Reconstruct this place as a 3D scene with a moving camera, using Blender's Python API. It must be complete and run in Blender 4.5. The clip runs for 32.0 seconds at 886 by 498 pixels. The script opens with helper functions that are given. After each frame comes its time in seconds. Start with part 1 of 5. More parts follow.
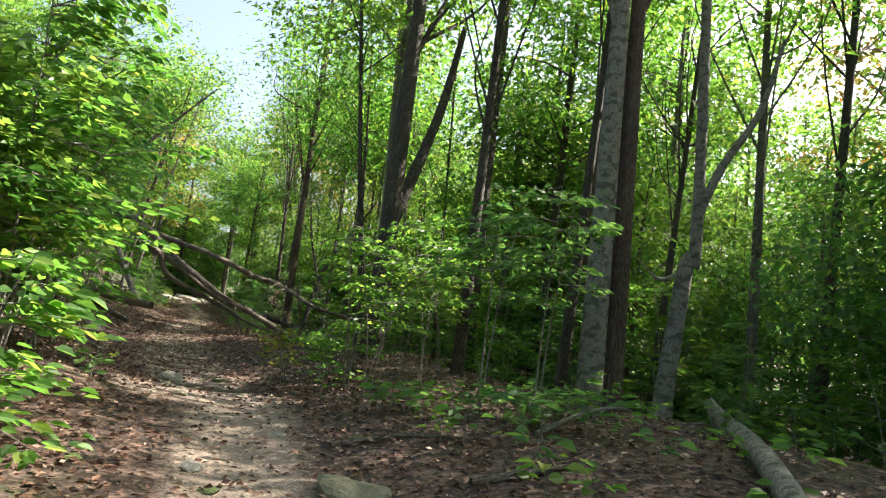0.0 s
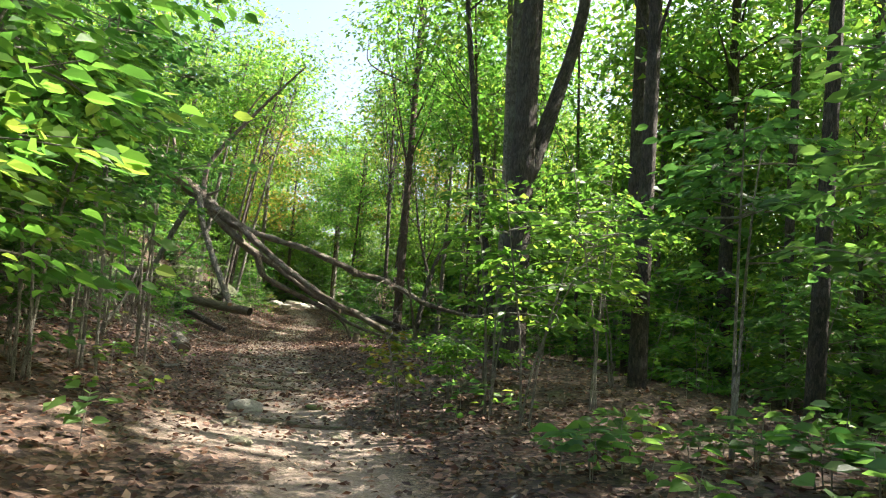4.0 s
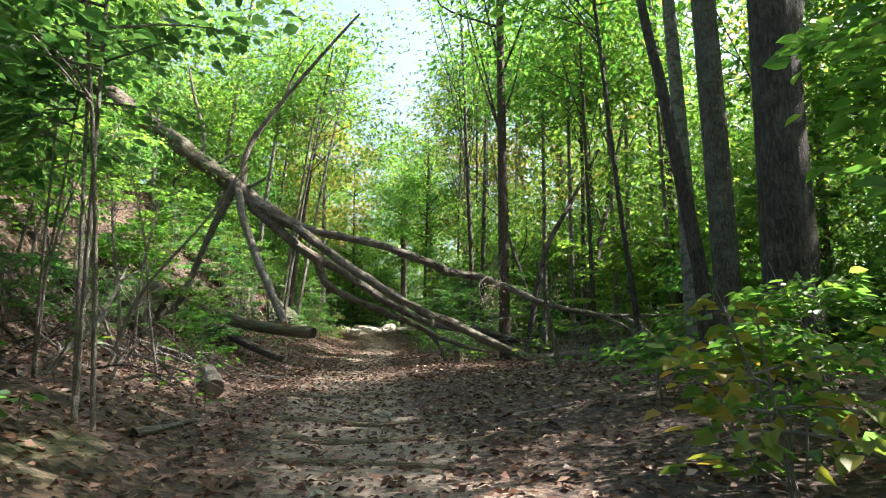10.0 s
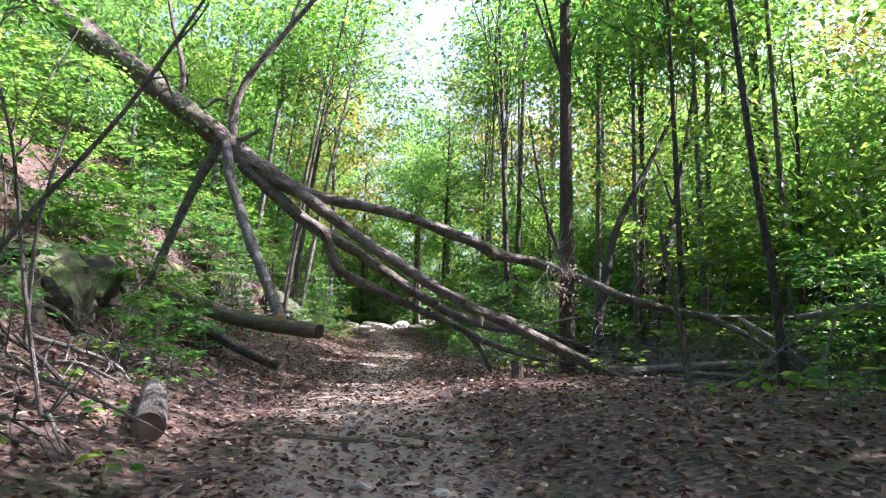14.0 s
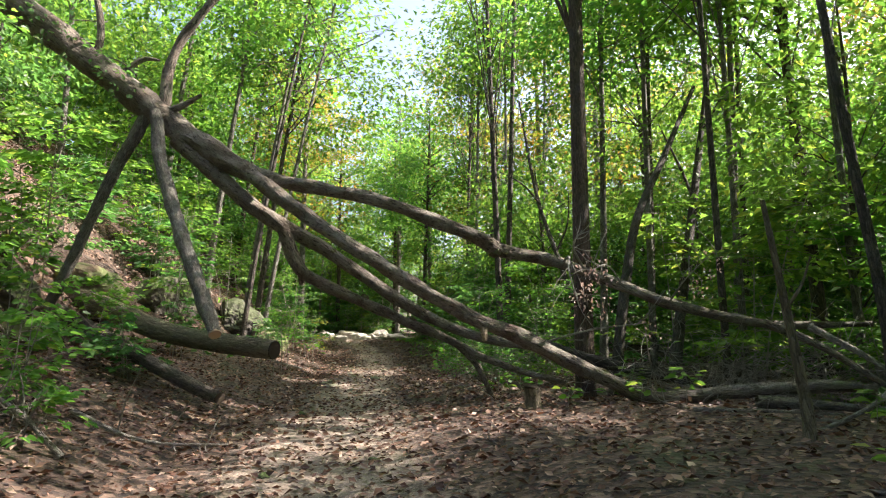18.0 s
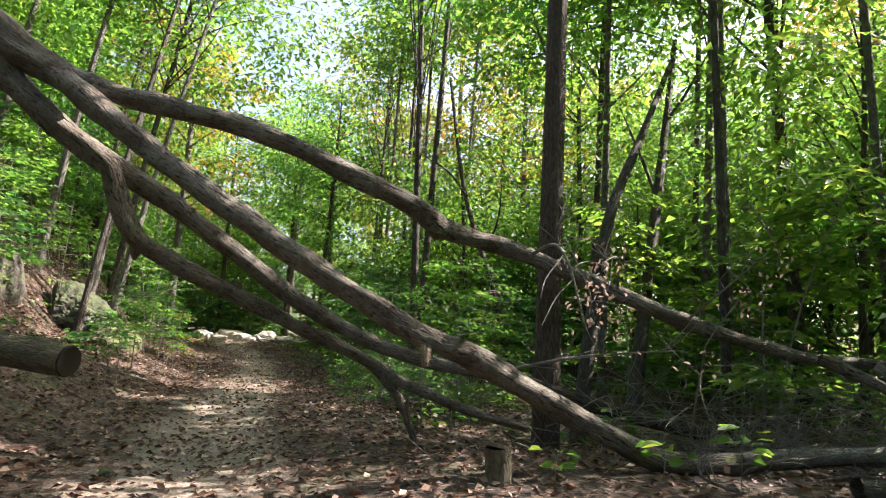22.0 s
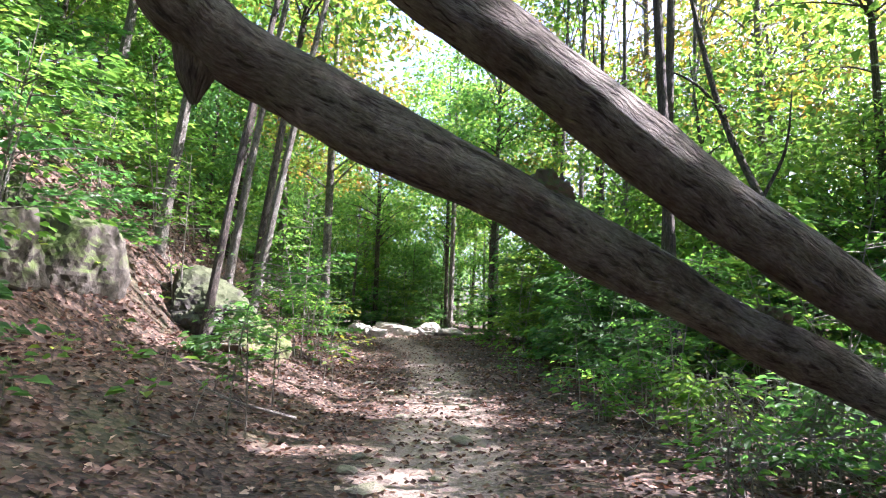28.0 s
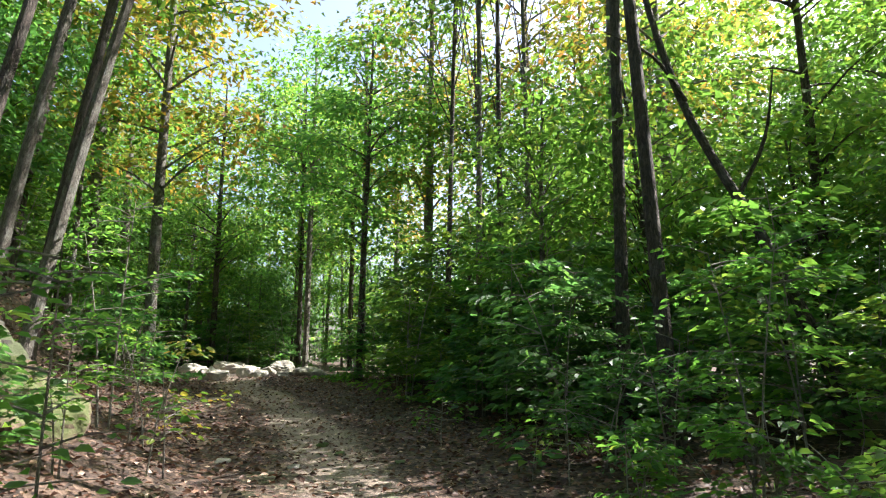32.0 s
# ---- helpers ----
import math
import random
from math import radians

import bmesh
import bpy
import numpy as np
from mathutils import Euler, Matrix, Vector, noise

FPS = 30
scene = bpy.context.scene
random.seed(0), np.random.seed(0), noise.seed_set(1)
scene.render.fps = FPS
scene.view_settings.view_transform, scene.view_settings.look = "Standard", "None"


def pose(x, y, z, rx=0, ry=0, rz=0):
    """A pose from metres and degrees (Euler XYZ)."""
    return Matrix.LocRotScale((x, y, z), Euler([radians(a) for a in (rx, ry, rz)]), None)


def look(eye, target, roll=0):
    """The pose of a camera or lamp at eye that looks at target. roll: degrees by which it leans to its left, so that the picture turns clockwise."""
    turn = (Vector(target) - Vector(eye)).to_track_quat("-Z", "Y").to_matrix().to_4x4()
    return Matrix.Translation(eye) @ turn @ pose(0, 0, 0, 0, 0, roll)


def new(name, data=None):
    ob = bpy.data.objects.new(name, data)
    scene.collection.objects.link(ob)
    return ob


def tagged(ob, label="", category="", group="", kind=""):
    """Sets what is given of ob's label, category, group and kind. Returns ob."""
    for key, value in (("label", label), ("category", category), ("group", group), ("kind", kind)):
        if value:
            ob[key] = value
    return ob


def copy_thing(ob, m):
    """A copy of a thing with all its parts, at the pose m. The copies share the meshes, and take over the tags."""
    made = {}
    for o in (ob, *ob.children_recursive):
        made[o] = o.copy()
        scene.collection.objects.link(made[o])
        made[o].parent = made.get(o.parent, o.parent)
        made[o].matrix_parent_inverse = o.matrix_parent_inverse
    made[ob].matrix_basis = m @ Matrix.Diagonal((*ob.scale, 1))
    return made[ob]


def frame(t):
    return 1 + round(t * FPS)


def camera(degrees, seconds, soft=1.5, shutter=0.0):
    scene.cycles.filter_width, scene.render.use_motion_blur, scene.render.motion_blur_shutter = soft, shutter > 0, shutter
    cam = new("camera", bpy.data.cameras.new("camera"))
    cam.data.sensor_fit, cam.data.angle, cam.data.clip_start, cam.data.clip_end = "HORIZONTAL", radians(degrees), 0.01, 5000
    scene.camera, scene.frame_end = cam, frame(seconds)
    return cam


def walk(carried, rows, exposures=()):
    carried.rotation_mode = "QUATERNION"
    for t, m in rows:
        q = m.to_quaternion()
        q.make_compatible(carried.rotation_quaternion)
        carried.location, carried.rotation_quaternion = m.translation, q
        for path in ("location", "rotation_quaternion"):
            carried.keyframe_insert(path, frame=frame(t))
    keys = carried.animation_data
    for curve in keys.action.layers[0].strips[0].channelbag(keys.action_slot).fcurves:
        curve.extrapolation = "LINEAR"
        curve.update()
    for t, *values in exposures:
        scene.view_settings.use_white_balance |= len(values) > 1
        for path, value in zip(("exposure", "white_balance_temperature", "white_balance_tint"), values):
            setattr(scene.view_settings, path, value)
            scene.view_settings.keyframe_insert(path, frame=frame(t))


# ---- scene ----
# ---- camera and walk ----
cam = camera(69.0, 32.0, soft=1.1)
PATH = [
    (0, (0.183, 2.158, 1.471), (0.09, 4.143, 1.699), 6.6),
    (0.5, (0.071, 2.68, 1.453), (-0.041, 4.664, 1.679), 6.8),
    (1, (-0.028, 3.121, 1.392), (-0.148, 5.105, 1.615), 6.9),
    (1.5, (-0.124, 3.7, 1.426), (-0.343, 5.679, 1.614), 6.1),
    (2, (-0.348, 4.229, 1.414), (-0.693, 6.191, 1.588), 5.8),
    (2.5, (-0.458, 4.69, 1.358), (-0.811, 6.651, 1.527), 5.8),
    (3, (-0.548, 5.227, 1.38), (-0.917, 7.184, 1.554), 5.2),
    (3.5, (-0.764, 5.786, 1.385), (-1.16, 7.737, 1.574), 4.6),
    (5.5, (-1.338, 7.633, 1.121), (-1.782, 9.573, 1.32), 1.6),
    (6, (-1.515, 8.187, 1.111), (-2.022, 10.107, 1.345), 1.5),
    (6.5, (-1.823, 8.767, 1.026), (-2.382, 10.672, 1.274), 0.9),
    (7, (-2.059, 9.283, 0.974), (-2.634, 11.182, 1.224), 1.0),
    (7.5, (-2.325, 9.91, 0.986), (-2.909, 11.807, 1.232), 0.9),
    (8, (-2.719, 10.412, 0.971), (-3.329, 12.298, 1.241), 1.1),
    (8.5, (-3.04, 10.844, 0.893), (-3.644, 12.728, 1.184), 1.2),
    (9, (-3.35, 11.359, 0.923), (-3.952, 13.243, 1.223), 1.0),
    (9.5, (-3.669, 11.608, 1.002), (-4.265, 13.497, 1.278), 0.5),
    (10, (-3.833, 11.926, 0.893), (-4.417, 13.823, 1.144), -0.5),
    (10.5, (-4.048, 12.427, 0.853), (-4.626, 14.326, 1.096), -0.6),
    (11, (-4.396, 12.905, 0.817), (-5.0, 14.799, 1.03), -0.5),
    (11.5, (-4.728, 13.359, 0.826), (-5.335, 15.254, 1.031), -0.1),
    (12, (-5.02, 13.808, 0.942), (-5.624, 15.704, 1.138), -0.2),
    (12.5, (-5.367, 14.218, 0.977), (-5.974, 16.114, 1.172), -0.2),
    (13, (-5.473, 14.722, 0.952), (-6.073, 16.62, 1.149), -0.2),
    (13.5, (-5.699, 15.288, 0.922), (-6.309, 17.18, 1.137), 0.6),
    (15.5, (-6.396, 16.872, 1.088), (-6.973, 18.763, 1.39), 0.5),
    (16, (-6.381, 17.129, 1.043), (-6.993, 19.007, 1.357), -0.6),
    (16.5, (-6.388, 17.393, 0.994), (-7.097, 19.232, 1.336), -2.8),
    (17, (-6.561, 17.73, 0.956), (-7.321, 19.549, 1.294), -3.2),
    (17.5, (-6.78, 18.01, 1.069), (-7.448, 19.872, 1.361), -1.9),
    (18, (-6.982, 18.418, 1.086), (-7.518, 20.326, 1.35), -0.1),
    (18.5, (-7.274, 18.867, 1.111), (-7.801, 20.779, 1.369), -0.4),
    (19, (-7.397, 19.212, 1.189), (-7.887, 21.132, 1.46), -0.3),
    (19.5, (-7.451, 19.68, 1.185), (-7.805, 21.628, 1.471), 1.4),
    (20, (-7.494, 20.072, 1.254), (-7.806, 22.027, 1.536), 1.7),
    (20.5, (-7.632, 20.524, 1.287), (-7.895, 22.486, 1.575), 1.7),
    (21, (-7.752, 20.991, 1.2), (-7.972, 22.958, 1.49), 1.8),
    (21.5, (-7.954, 21.518, 1.152), (-8.166, 23.486, 1.438), 1.8),
    (22, (-8.161, 21.879, 1.202), (-8.392, 23.844, 1.493), 3.0),
    (22.5, (-8.182, 22.466, 1.207), (-8.308, 24.45, 1.425), 5.1),
    (23, (-8.384, 22.759, 1.25), (-8.458, 24.748, 1.448), 4.8),
    (23.5, (-8.714, 23.239, 1.287), (-8.785, 25.228, 1.482), 4.7),
    (24, (-8.934, 23.796, 1.231), (-9.118, 25.777, 1.434), 4.1),
    (24.5, (-9.206, 24.095, 1.211), (-9.762, 25.998, 1.471), 1.9),
    (25, (-9.477, 24.334, 1.233), (-10.104, 26.208, 1.541), 2.2),
    (25.5, (-9.682, 24.79, 1.174), (-10.32, 26.659, 1.492), 2.3),
    (27.5, (-10.859, 26.613, 1.229), (-11.516, 28.48, 1.513), 2.1),
    (28, (-11.108, 27.111, 1.309), (-11.753, 28.99, 1.543), 1.5),
    (28.5, (-11.336, 27.678, 1.313), (-11.973, 29.56, 1.543), 1.6),
    (29, (-11.626, 28.075, 1.329), (-12.279, 29.953, 1.55), 1.4),
    (29.5, (-11.94, 28.478, 1.332), (-12.605, 30.351, 1.551), 1.4),
    (30, (-12.223, 29.041, 1.324), (-12.897, 30.912, 1.538), 1.7),
    (30.5, (-12.499, 29.431, 1.44), (-13.118, 31.319, 1.669), 1.5),
    (31, (-12.681, 29.634, 1.444), (-12.906, 31.597, 1.755), -0.2),
    (31.5, (-12.862, 30.136, 1.434), (-13.012, 32.105, 1.755), 0.2),
    (32, (-13.151, 30.639, 1.391), (-13.31, 32.603, 1.732), -0.2),
]
EXPOSURES = [(0.0, 1.95, 6600, 14), (3.0, 2.1, 6600, 14), (6.0, 2.2, 6600, 12), (9.3, 2.15, 6600, 12), (11.0, 2.3, 5600, 22), (13.0, 2.45, 5450, 33), (17.0, 2.1, 6500, 18), (22.5, 2.2, 6400, 21), (25.0, 2.4, 5900, 28), (29.0, 2.75, 5650, 32), (32.0, 2.0, 6100, 16)]
walk(cam, [(t, look(eye, target, roll)) for t, eye, target, roll in PATH], EXPOSURES)

# ---- world and sun ----
SUN_AZIMUTH, SUN_HEIGHT = radians(62), radians(44)  # clockwise from +y; above the horizon
world = bpy.data.worlds.new("world")
scene.world = world
world.use_nodes = True
wn, wl = world.node_tree.nodes, world.node_tree.links
sky = wn.new("ShaderNodeTexSky")
sky.sky_type, sky.sun_disc = "NISHITA", False
sky.sun_elevation, sky.sun_rotation = SUN_HEIGHT, SUN_AZIMUTH
sky.dust_density = 5.0
wn["Background"].inputs["Strength"].default_value = 0.11
wl.new(sky.outputs[0], wn["Background"].inputs[0])
sun = new("sun", bpy.data.lights.new("sun", "SUN"))
sun.data.energy, sun.data.angle, sun.data.color = 5.0, radians(0.53), (1.0, 0.94, 0.84)
to_sun = Vector((math.sin(SUN_AZIMUTH) * math.cos(SUN_HEIGHT), math.cos(SUN_AZIMUTH) * math.cos(SUN_HEIGHT), math.sin(SUN_HEIGHT)))
sun.matrix_world = look(to_sun * 60, (0, 0, 0))


# ---- materials ----
class Nodes:
    """A node material in the making."""

    def __init__(self, name):
        self.mat = bpy.data.materials.new(name)
        self.mat.use_nodes = True
        self.tree = self.mat.node_tree
        self.bsdf = self.tree.nodes["Principled BSDF"]
        self.out = self.tree.nodes["Material Output"]

    def add(self, kind, **values):
        node = self.tree.nodes.new("ShaderNode" + kind)
        for key, value in values.items():
            if key in node.inputs:
                node.inputs[key].default_value = value
            else:
                node.inputs[key.replace("_", " ")].default_value = value
        return node

    def link(self, a, b):
        self.tree.links.new(a, b)

    def ramp(self, fac, stops):
        node = self.tree.nodes.new("ShaderNodeValToRGB")
        els = node.color_ramp.elements
        while len(els) < len(stops):
            els.new(0.5)
        for el, (at, col) in zip(els, stops):
            el.position, el.color = at, (*col, 1)
        self.link(fac, node.inputs[0])
        return node.outputs[0]

    def mix(self, fac, a, b, blend="MIX"):
        node = self.tree.nodes.new("ShaderNodeMix")
        node.data_type, node.blend_type = "RGBA", blend
        for value, socket in ((fac, node.inputs[0]), (a, node.inputs[6]), (b, node.inputs[7])):
            if isinstance(value, (int, float)):
                socket.default_value = value
            elif isinstance(value, tuple):
                socket.default_value = (*value, 1)
            else:
                self.link(value, socket)
        return node.outputs[2]

    def maths(self, op, a, b=0.0):
        node = self.tree.nodes.new("ShaderNodeMath")
        node.operation = op
        for value, socket in ((a, node.inputs[0]), (b, node.inputs[1])):
            if isinstance(value, (int, float)):
                socket.default_value = value
            else:
                self.link(value, socket)
        return node.outputs[0]

    def bump(self, height, strength, distance):
        node = self.add("Bump", Strength=strength, Distance=distance)
        self.link(height, node.inputs["Height"])
        self.link(node.outputs[0], self.bsdf.inputs["Normal"])

    def scaled(self, socket, scale):
        node = self.add("Mapping", Scale=scale)
        self.link(socket, node.inputs[0])
        return node.outputs[0]


def leaf_material(name, stops, clear, gloss=0.45, clearness=0.42):
    """Leaves: each its own tint, light shining through the blade."""
    n = Nodes(name)
    geo, info = n.add("NewGeometry"), n.add("ObjectInfo")
    tint = n.ramp(geo.outputs["Random Per Island"], stops)
    shift = n.add("HueSaturation")
    n.link(tint, shift.inputs["Color"])
    hue = n.tree.nodes.new("ShaderNodeMapRange")
    hue.inputs["To Min"].default_value, hue.inputs["To Max"].default_value = 0.482, 0.512
    n.link(info.outputs["Random"], hue.inputs["Value"])
    n.link(hue.outputs[0], shift.inputs["Hue"])
    n.link(shift.outputs[0], n.bsdf.inputs["Base Color"])
    n.bsdf.inputs["Roughness"].default_value = gloss
    n.bsdf.inputs["Specular IOR Level"].default_value = 0.35
    glow = n.add("BsdfTranslucent")
    n.link(n.mix(1.0, shift.outputs[0], clear, "MULTIPLY"), glow.inputs["Color"])
    blend = n.add("MixShader", Fac=clearness)
    n.link(n.bsdf.outputs[0], blend.inputs[1])
    n.link(glow.outputs[0], blend.inputs[2])
    n.link(blend.outputs[0], n.out.inputs[0])
    return n.mat


DRY_PALE = leaf_material("leaf_dry_pale", [(0.0, (0.26, 0.17, 0.13)), (0.5, (0.44, 0.33, 0.27)), (1.0, (0.6, 0.5, 0.43))], (1.3, 1.1, 1.0), 0.55, 0.3)
GREEN = leaf_material("leaf_green", [(0.0, (0.042, 0.1, 0.021)), (0.5, (0.066, 0.15, 0.03)), (0.85, (0.1, 0.195, 0.036)), (1.0, (0.17, 0.215, 0.045))], (3.0, 2.95, 1.9), 0.45, 0.5)
# DEEP also darkens some bushes and saplings that should look shaded
DEEP = leaf_material("leaf_deep_green", [(0.0, (0.034, 0.088, 0.028)), (0.6, (0.054, 0.128, 0.037)), (1.0, (0.085, 0.165, 0.043))], (2.8, 2.95, 2.0), 0.45, 0.48)
TURNING = leaf_material("leaf_turning", [(0.0, (0.06, 0.12, 0.02)), (0.45, (0.12, 0.16, 0.025)), (0.75, (0.19, 0.17, 0.03)), (1.0, (0.24, 0.14, 0.04))], (2.6, 2.4, 1.6))
DRY = leaf_material("leaf_dry", [(0.0, (0.038, 0.02, 0.013)), (0.35, (0.082, 0.043, 0.026)), (0.65, (0.14, 0.077, 0.047)), (0.87, (0.25, 0.155, 0.1)), (1.0, (0.46, 0.345, 0.25))], (1.4, 1.1, 0.9), 0.55, 0.15)


def bark_material(name, dark, mid, light, ridge, lichen, moss=0.0, blotch=0.0):
    """Bark: plates between fissures that run along the stem, pale lichen in patches, moss on what faces up."""
    n = Nodes(name)
    uv = n.add("TexCoord").outputs["UV"]
    warp = n.add("TexNoise", Scale=9.0, Detail=3.0)
    n.link(uv, warp.inputs[0])
    bent = n.add("VectorMath")
    bent.operation = "MULTIPLY_ADD"
    bent.inputs[1].default_value = (0.02, 0.02, 0.02)
    n.link(warp.outputs["Color"], bent.inputs[0])
    n.link(uv, bent.inputs[2])
    plates = n.add("TexVoronoi", Scale=1.0)
    plates.feature = "DISTANCE_TO_EDGE"
    n.link(n.scaled(bent.outputs[0], (ridge * 1.05, ridge * 0.25, 1)), plates.inputs[0])
    tone = n.add("TexVoronoi", Scale=1.0)
    n.link(n.scaled(bent.outputs[0], (ridge * 1.05, ridge * 0.25, 1)), tone.inputs[0])
    grain = n.add("TexNoise", Scale=1.0, Detail=6.0, Roughness=0.7)
    n.link(n.scaled(uv, (ridge * 2.2, ridge * 0.7, 1)), grain.inputs[0])
    patches = n.add("TexNoise", Scale=2.6, Detail=6.0, Roughness=0.68)
    n.link(uv, patches.inputs[0])
    gap = n.ramp(plates.outputs[0], [(0.0, (0.45, 0.45, 0.45)), (0.1, (1, 1, 1))])
    each = n.add("SeparateColor")
    n.link(tone.outputs["Color"], each.inputs[0])
    shade = n.maths("ADD", n.maths("MULTIPLY", grain.outputs[0], 0.72), n.maths("MULTIPLY", each.outputs[0], 0.3))
    col = n.ramp(shade, [(0.32, dark), (0.5, mid), (0.7, light)])
    col = n.mix(n.ramp(patches.outputs[0], [(0.5, (0, 0, 0)), (0.6, (lichen, lichen, lichen))]), col, (0.33, 0.34, 0.29))
    if blotch:
        spot = n.add("TexNoise", Scale=4.5, Detail=4.0, Roughness=0.6)
        n.link(n.scaled(uv, (1.0, 1.6, 1)), spot.inputs[0])
        col = n.mix(n.ramp(spot.outputs[0], [(0.5, (0, 0, 0)), (0.58, (blotch, blotch, blotch))]), col, (0.1, 0.105, 0.075))
    col = n.mix(gap, dark, col)
    if moss:
        up = n.add("SeparateXYZ")
        n.link(n.add("NewGeometry").outputs["Normal"], up.inputs[0])
        spots = n.maths("MULTIPLY", n.maths("ADD", up.outputs[2], -0.1), patches.outputs[0])
        col = n.mix(n.ramp(spots, [(0.36, (0, 0, 0)), (0.5, (moss, moss, moss))]), col, (0.05, 0.075, 0.02))
    n.link(col, n.bsdf.inputs["Base Color"])
    n.bsdf.inputs["Roughness"].default_value = 0.85
    n.bump(n.maths("ADD", n.maths("ADD", n.maths("MULTIPLY", gap, 0.5), n.maths("MULTIPLY", each.outputs[0], 0.35)), n.maths("MULTIPLY", grain.outputs[0], 0.7)), 1.0, 0.06)
    return n.mat


def flaky_bark_material():
    """Dead bark: long warm brown flakes with deep cracks, paler grey in random patches, moss in spots."""
    n = Nodes("bark_fallen")
    uv = n.add("TexCoord").outputs["UV"]
    warp = n.add("TexNoise", Scale=5.0, Detail=4.0)
    n.link(uv, warp.inputs[0])
    bent = n.add("VectorMath")
    bent.operation = "MULTIPLY_ADD"
    bent.inputs[1].default_value = (0.06, 0.06, 0.06)
    n.link(warp.outputs["Color"], bent.inputs[0])
    n.link(uv, bent.inputs[2])
    strips = n.add("TexNoise", Scale=1.0, Detail=5.0, Roughness=0.6)
    n.link(n.scaled(bent.outputs[0], (46, 8.0, 1)), strips.inputs[0])
    fine = n.add("TexNoise", Scale=1.0, Detail=6.0, Roughness=0.72)
    n.link(n.scaled(bent.outputs[0], (110, 26, 1)), fine.inputs[0])
    wide = n.add("TexNoise", Scale=2.2, Detail=5.0, Roughness=0.65)
    n.link(uv, wide.inputs[0])
    crack = n.ramp(strips.outputs[0], [(0.36, (0, 0, 0)), (0.46, (1, 1, 1))])
    col = n.ramp(fine.outputs[0], [(0.3, (0.045, 0.03, 0.02)), (0.5, (0.108, 0.077, 0.052)), (0.7, (0.21, 0.165, 0.118))])
    col = n.mix(n.ramp(wide.outputs[0], [(0.4, (0, 0, 0)), (0.62, (0.8, 0.8, 0.8))]), col, n.ramp(fine.outputs[0], [(0.3, (0.09, 0.078, 0.058)), (0.7, (0.4, 0.365, 0.29))]))
    col = n.mix(crack, (0.04, 0.026, 0.019), col)
    up = n.add("SeparateXYZ")
    n.link(n.add("NewGeometry").outputs["Normal"], up.inputs[0])
    spots = n.maths("MULTIPLY", n.maths("ADD", up.outputs[2], -0.15), wide.outputs[0])
    col = n.mix(n.ramp(spots, [(0.36, (0, 0, 0)), (0.48, (0.6, 0.6, 0.6))]), col, (0.06, 0.08, 0.025))
    n.link(col, n.bsdf.inputs["Base Color"])
    n.bsdf.inputs["Roughness"].default_value = 0.85
    n.bump(n.maths("ADD", n.maths("MULTIPLY", strips.outputs[0], 1.4), n.maths("ADD", n.maths("MULTIPLY", crack, 0.35), n.maths("MULTIPLY", fine.outputs[0], 0.35))), 1.0, 0.035)
    return n.mat


BARK_GREY = bark_material("bark_grey", (0.06, 0.05, 0.038), (0.16, 0.14, 0.11), (0.27, 0.25, 0.2), 60, 0.55, blotch=0.4)
BARK_PALE = bark_material("bark_pale", (0.2, 0.18, 0.15), (0.36, 0.33, 0.275), (0.5, 0.47, 0.4), 70, 0.6, blotch=0.85)
BARK_DARK = bark_material("bark_dark", (0.025, 0.02, 0.015), (0.075, 0.058, 0.043), (0.14, 0.11, 0.085), 40, 0.15)
BARK_RED = bark_material("bark_reddish", (0.04, 0.025, 0.018), (0.11, 0.07, 0.05), (0.18, 0.12, 0.09), 45, 0.1)
BARK_FALLEN = flaky_bark_material()
TWIG = bark_material("twig_pale", (0.17, 0.15, 0.12), (0.3, 0.27, 0.22), (0.46, 0.43, 0.37), 70, 0.3)
CUT = bark_material("cut_weathered", (0.03, 0.021, 0.014), (0.09, 0.065, 0.043), (0.18, 0.135, 0.09), 30, 0.0)
CUT_DARK = bark_material("cut_rotten", (0.008, 0.006, 0.005), (0.03, 0.02, 0.013), (0.1, 0.07, 0.045), 26, 0.0)
BARK_TAN = bark_material("bark_tan", (0.09, 0.075, 0.045), (0.17, 0.14, 0.085), (0.26, 0.22, 0.14), 26, 0.1, 0.7)
WOOD = bark_material("cut_wood", (0.2, 0.14, 0.08), (0.36, 0.26, 0.16), (0.5, 0.4, 0.27), 30, 0.0)


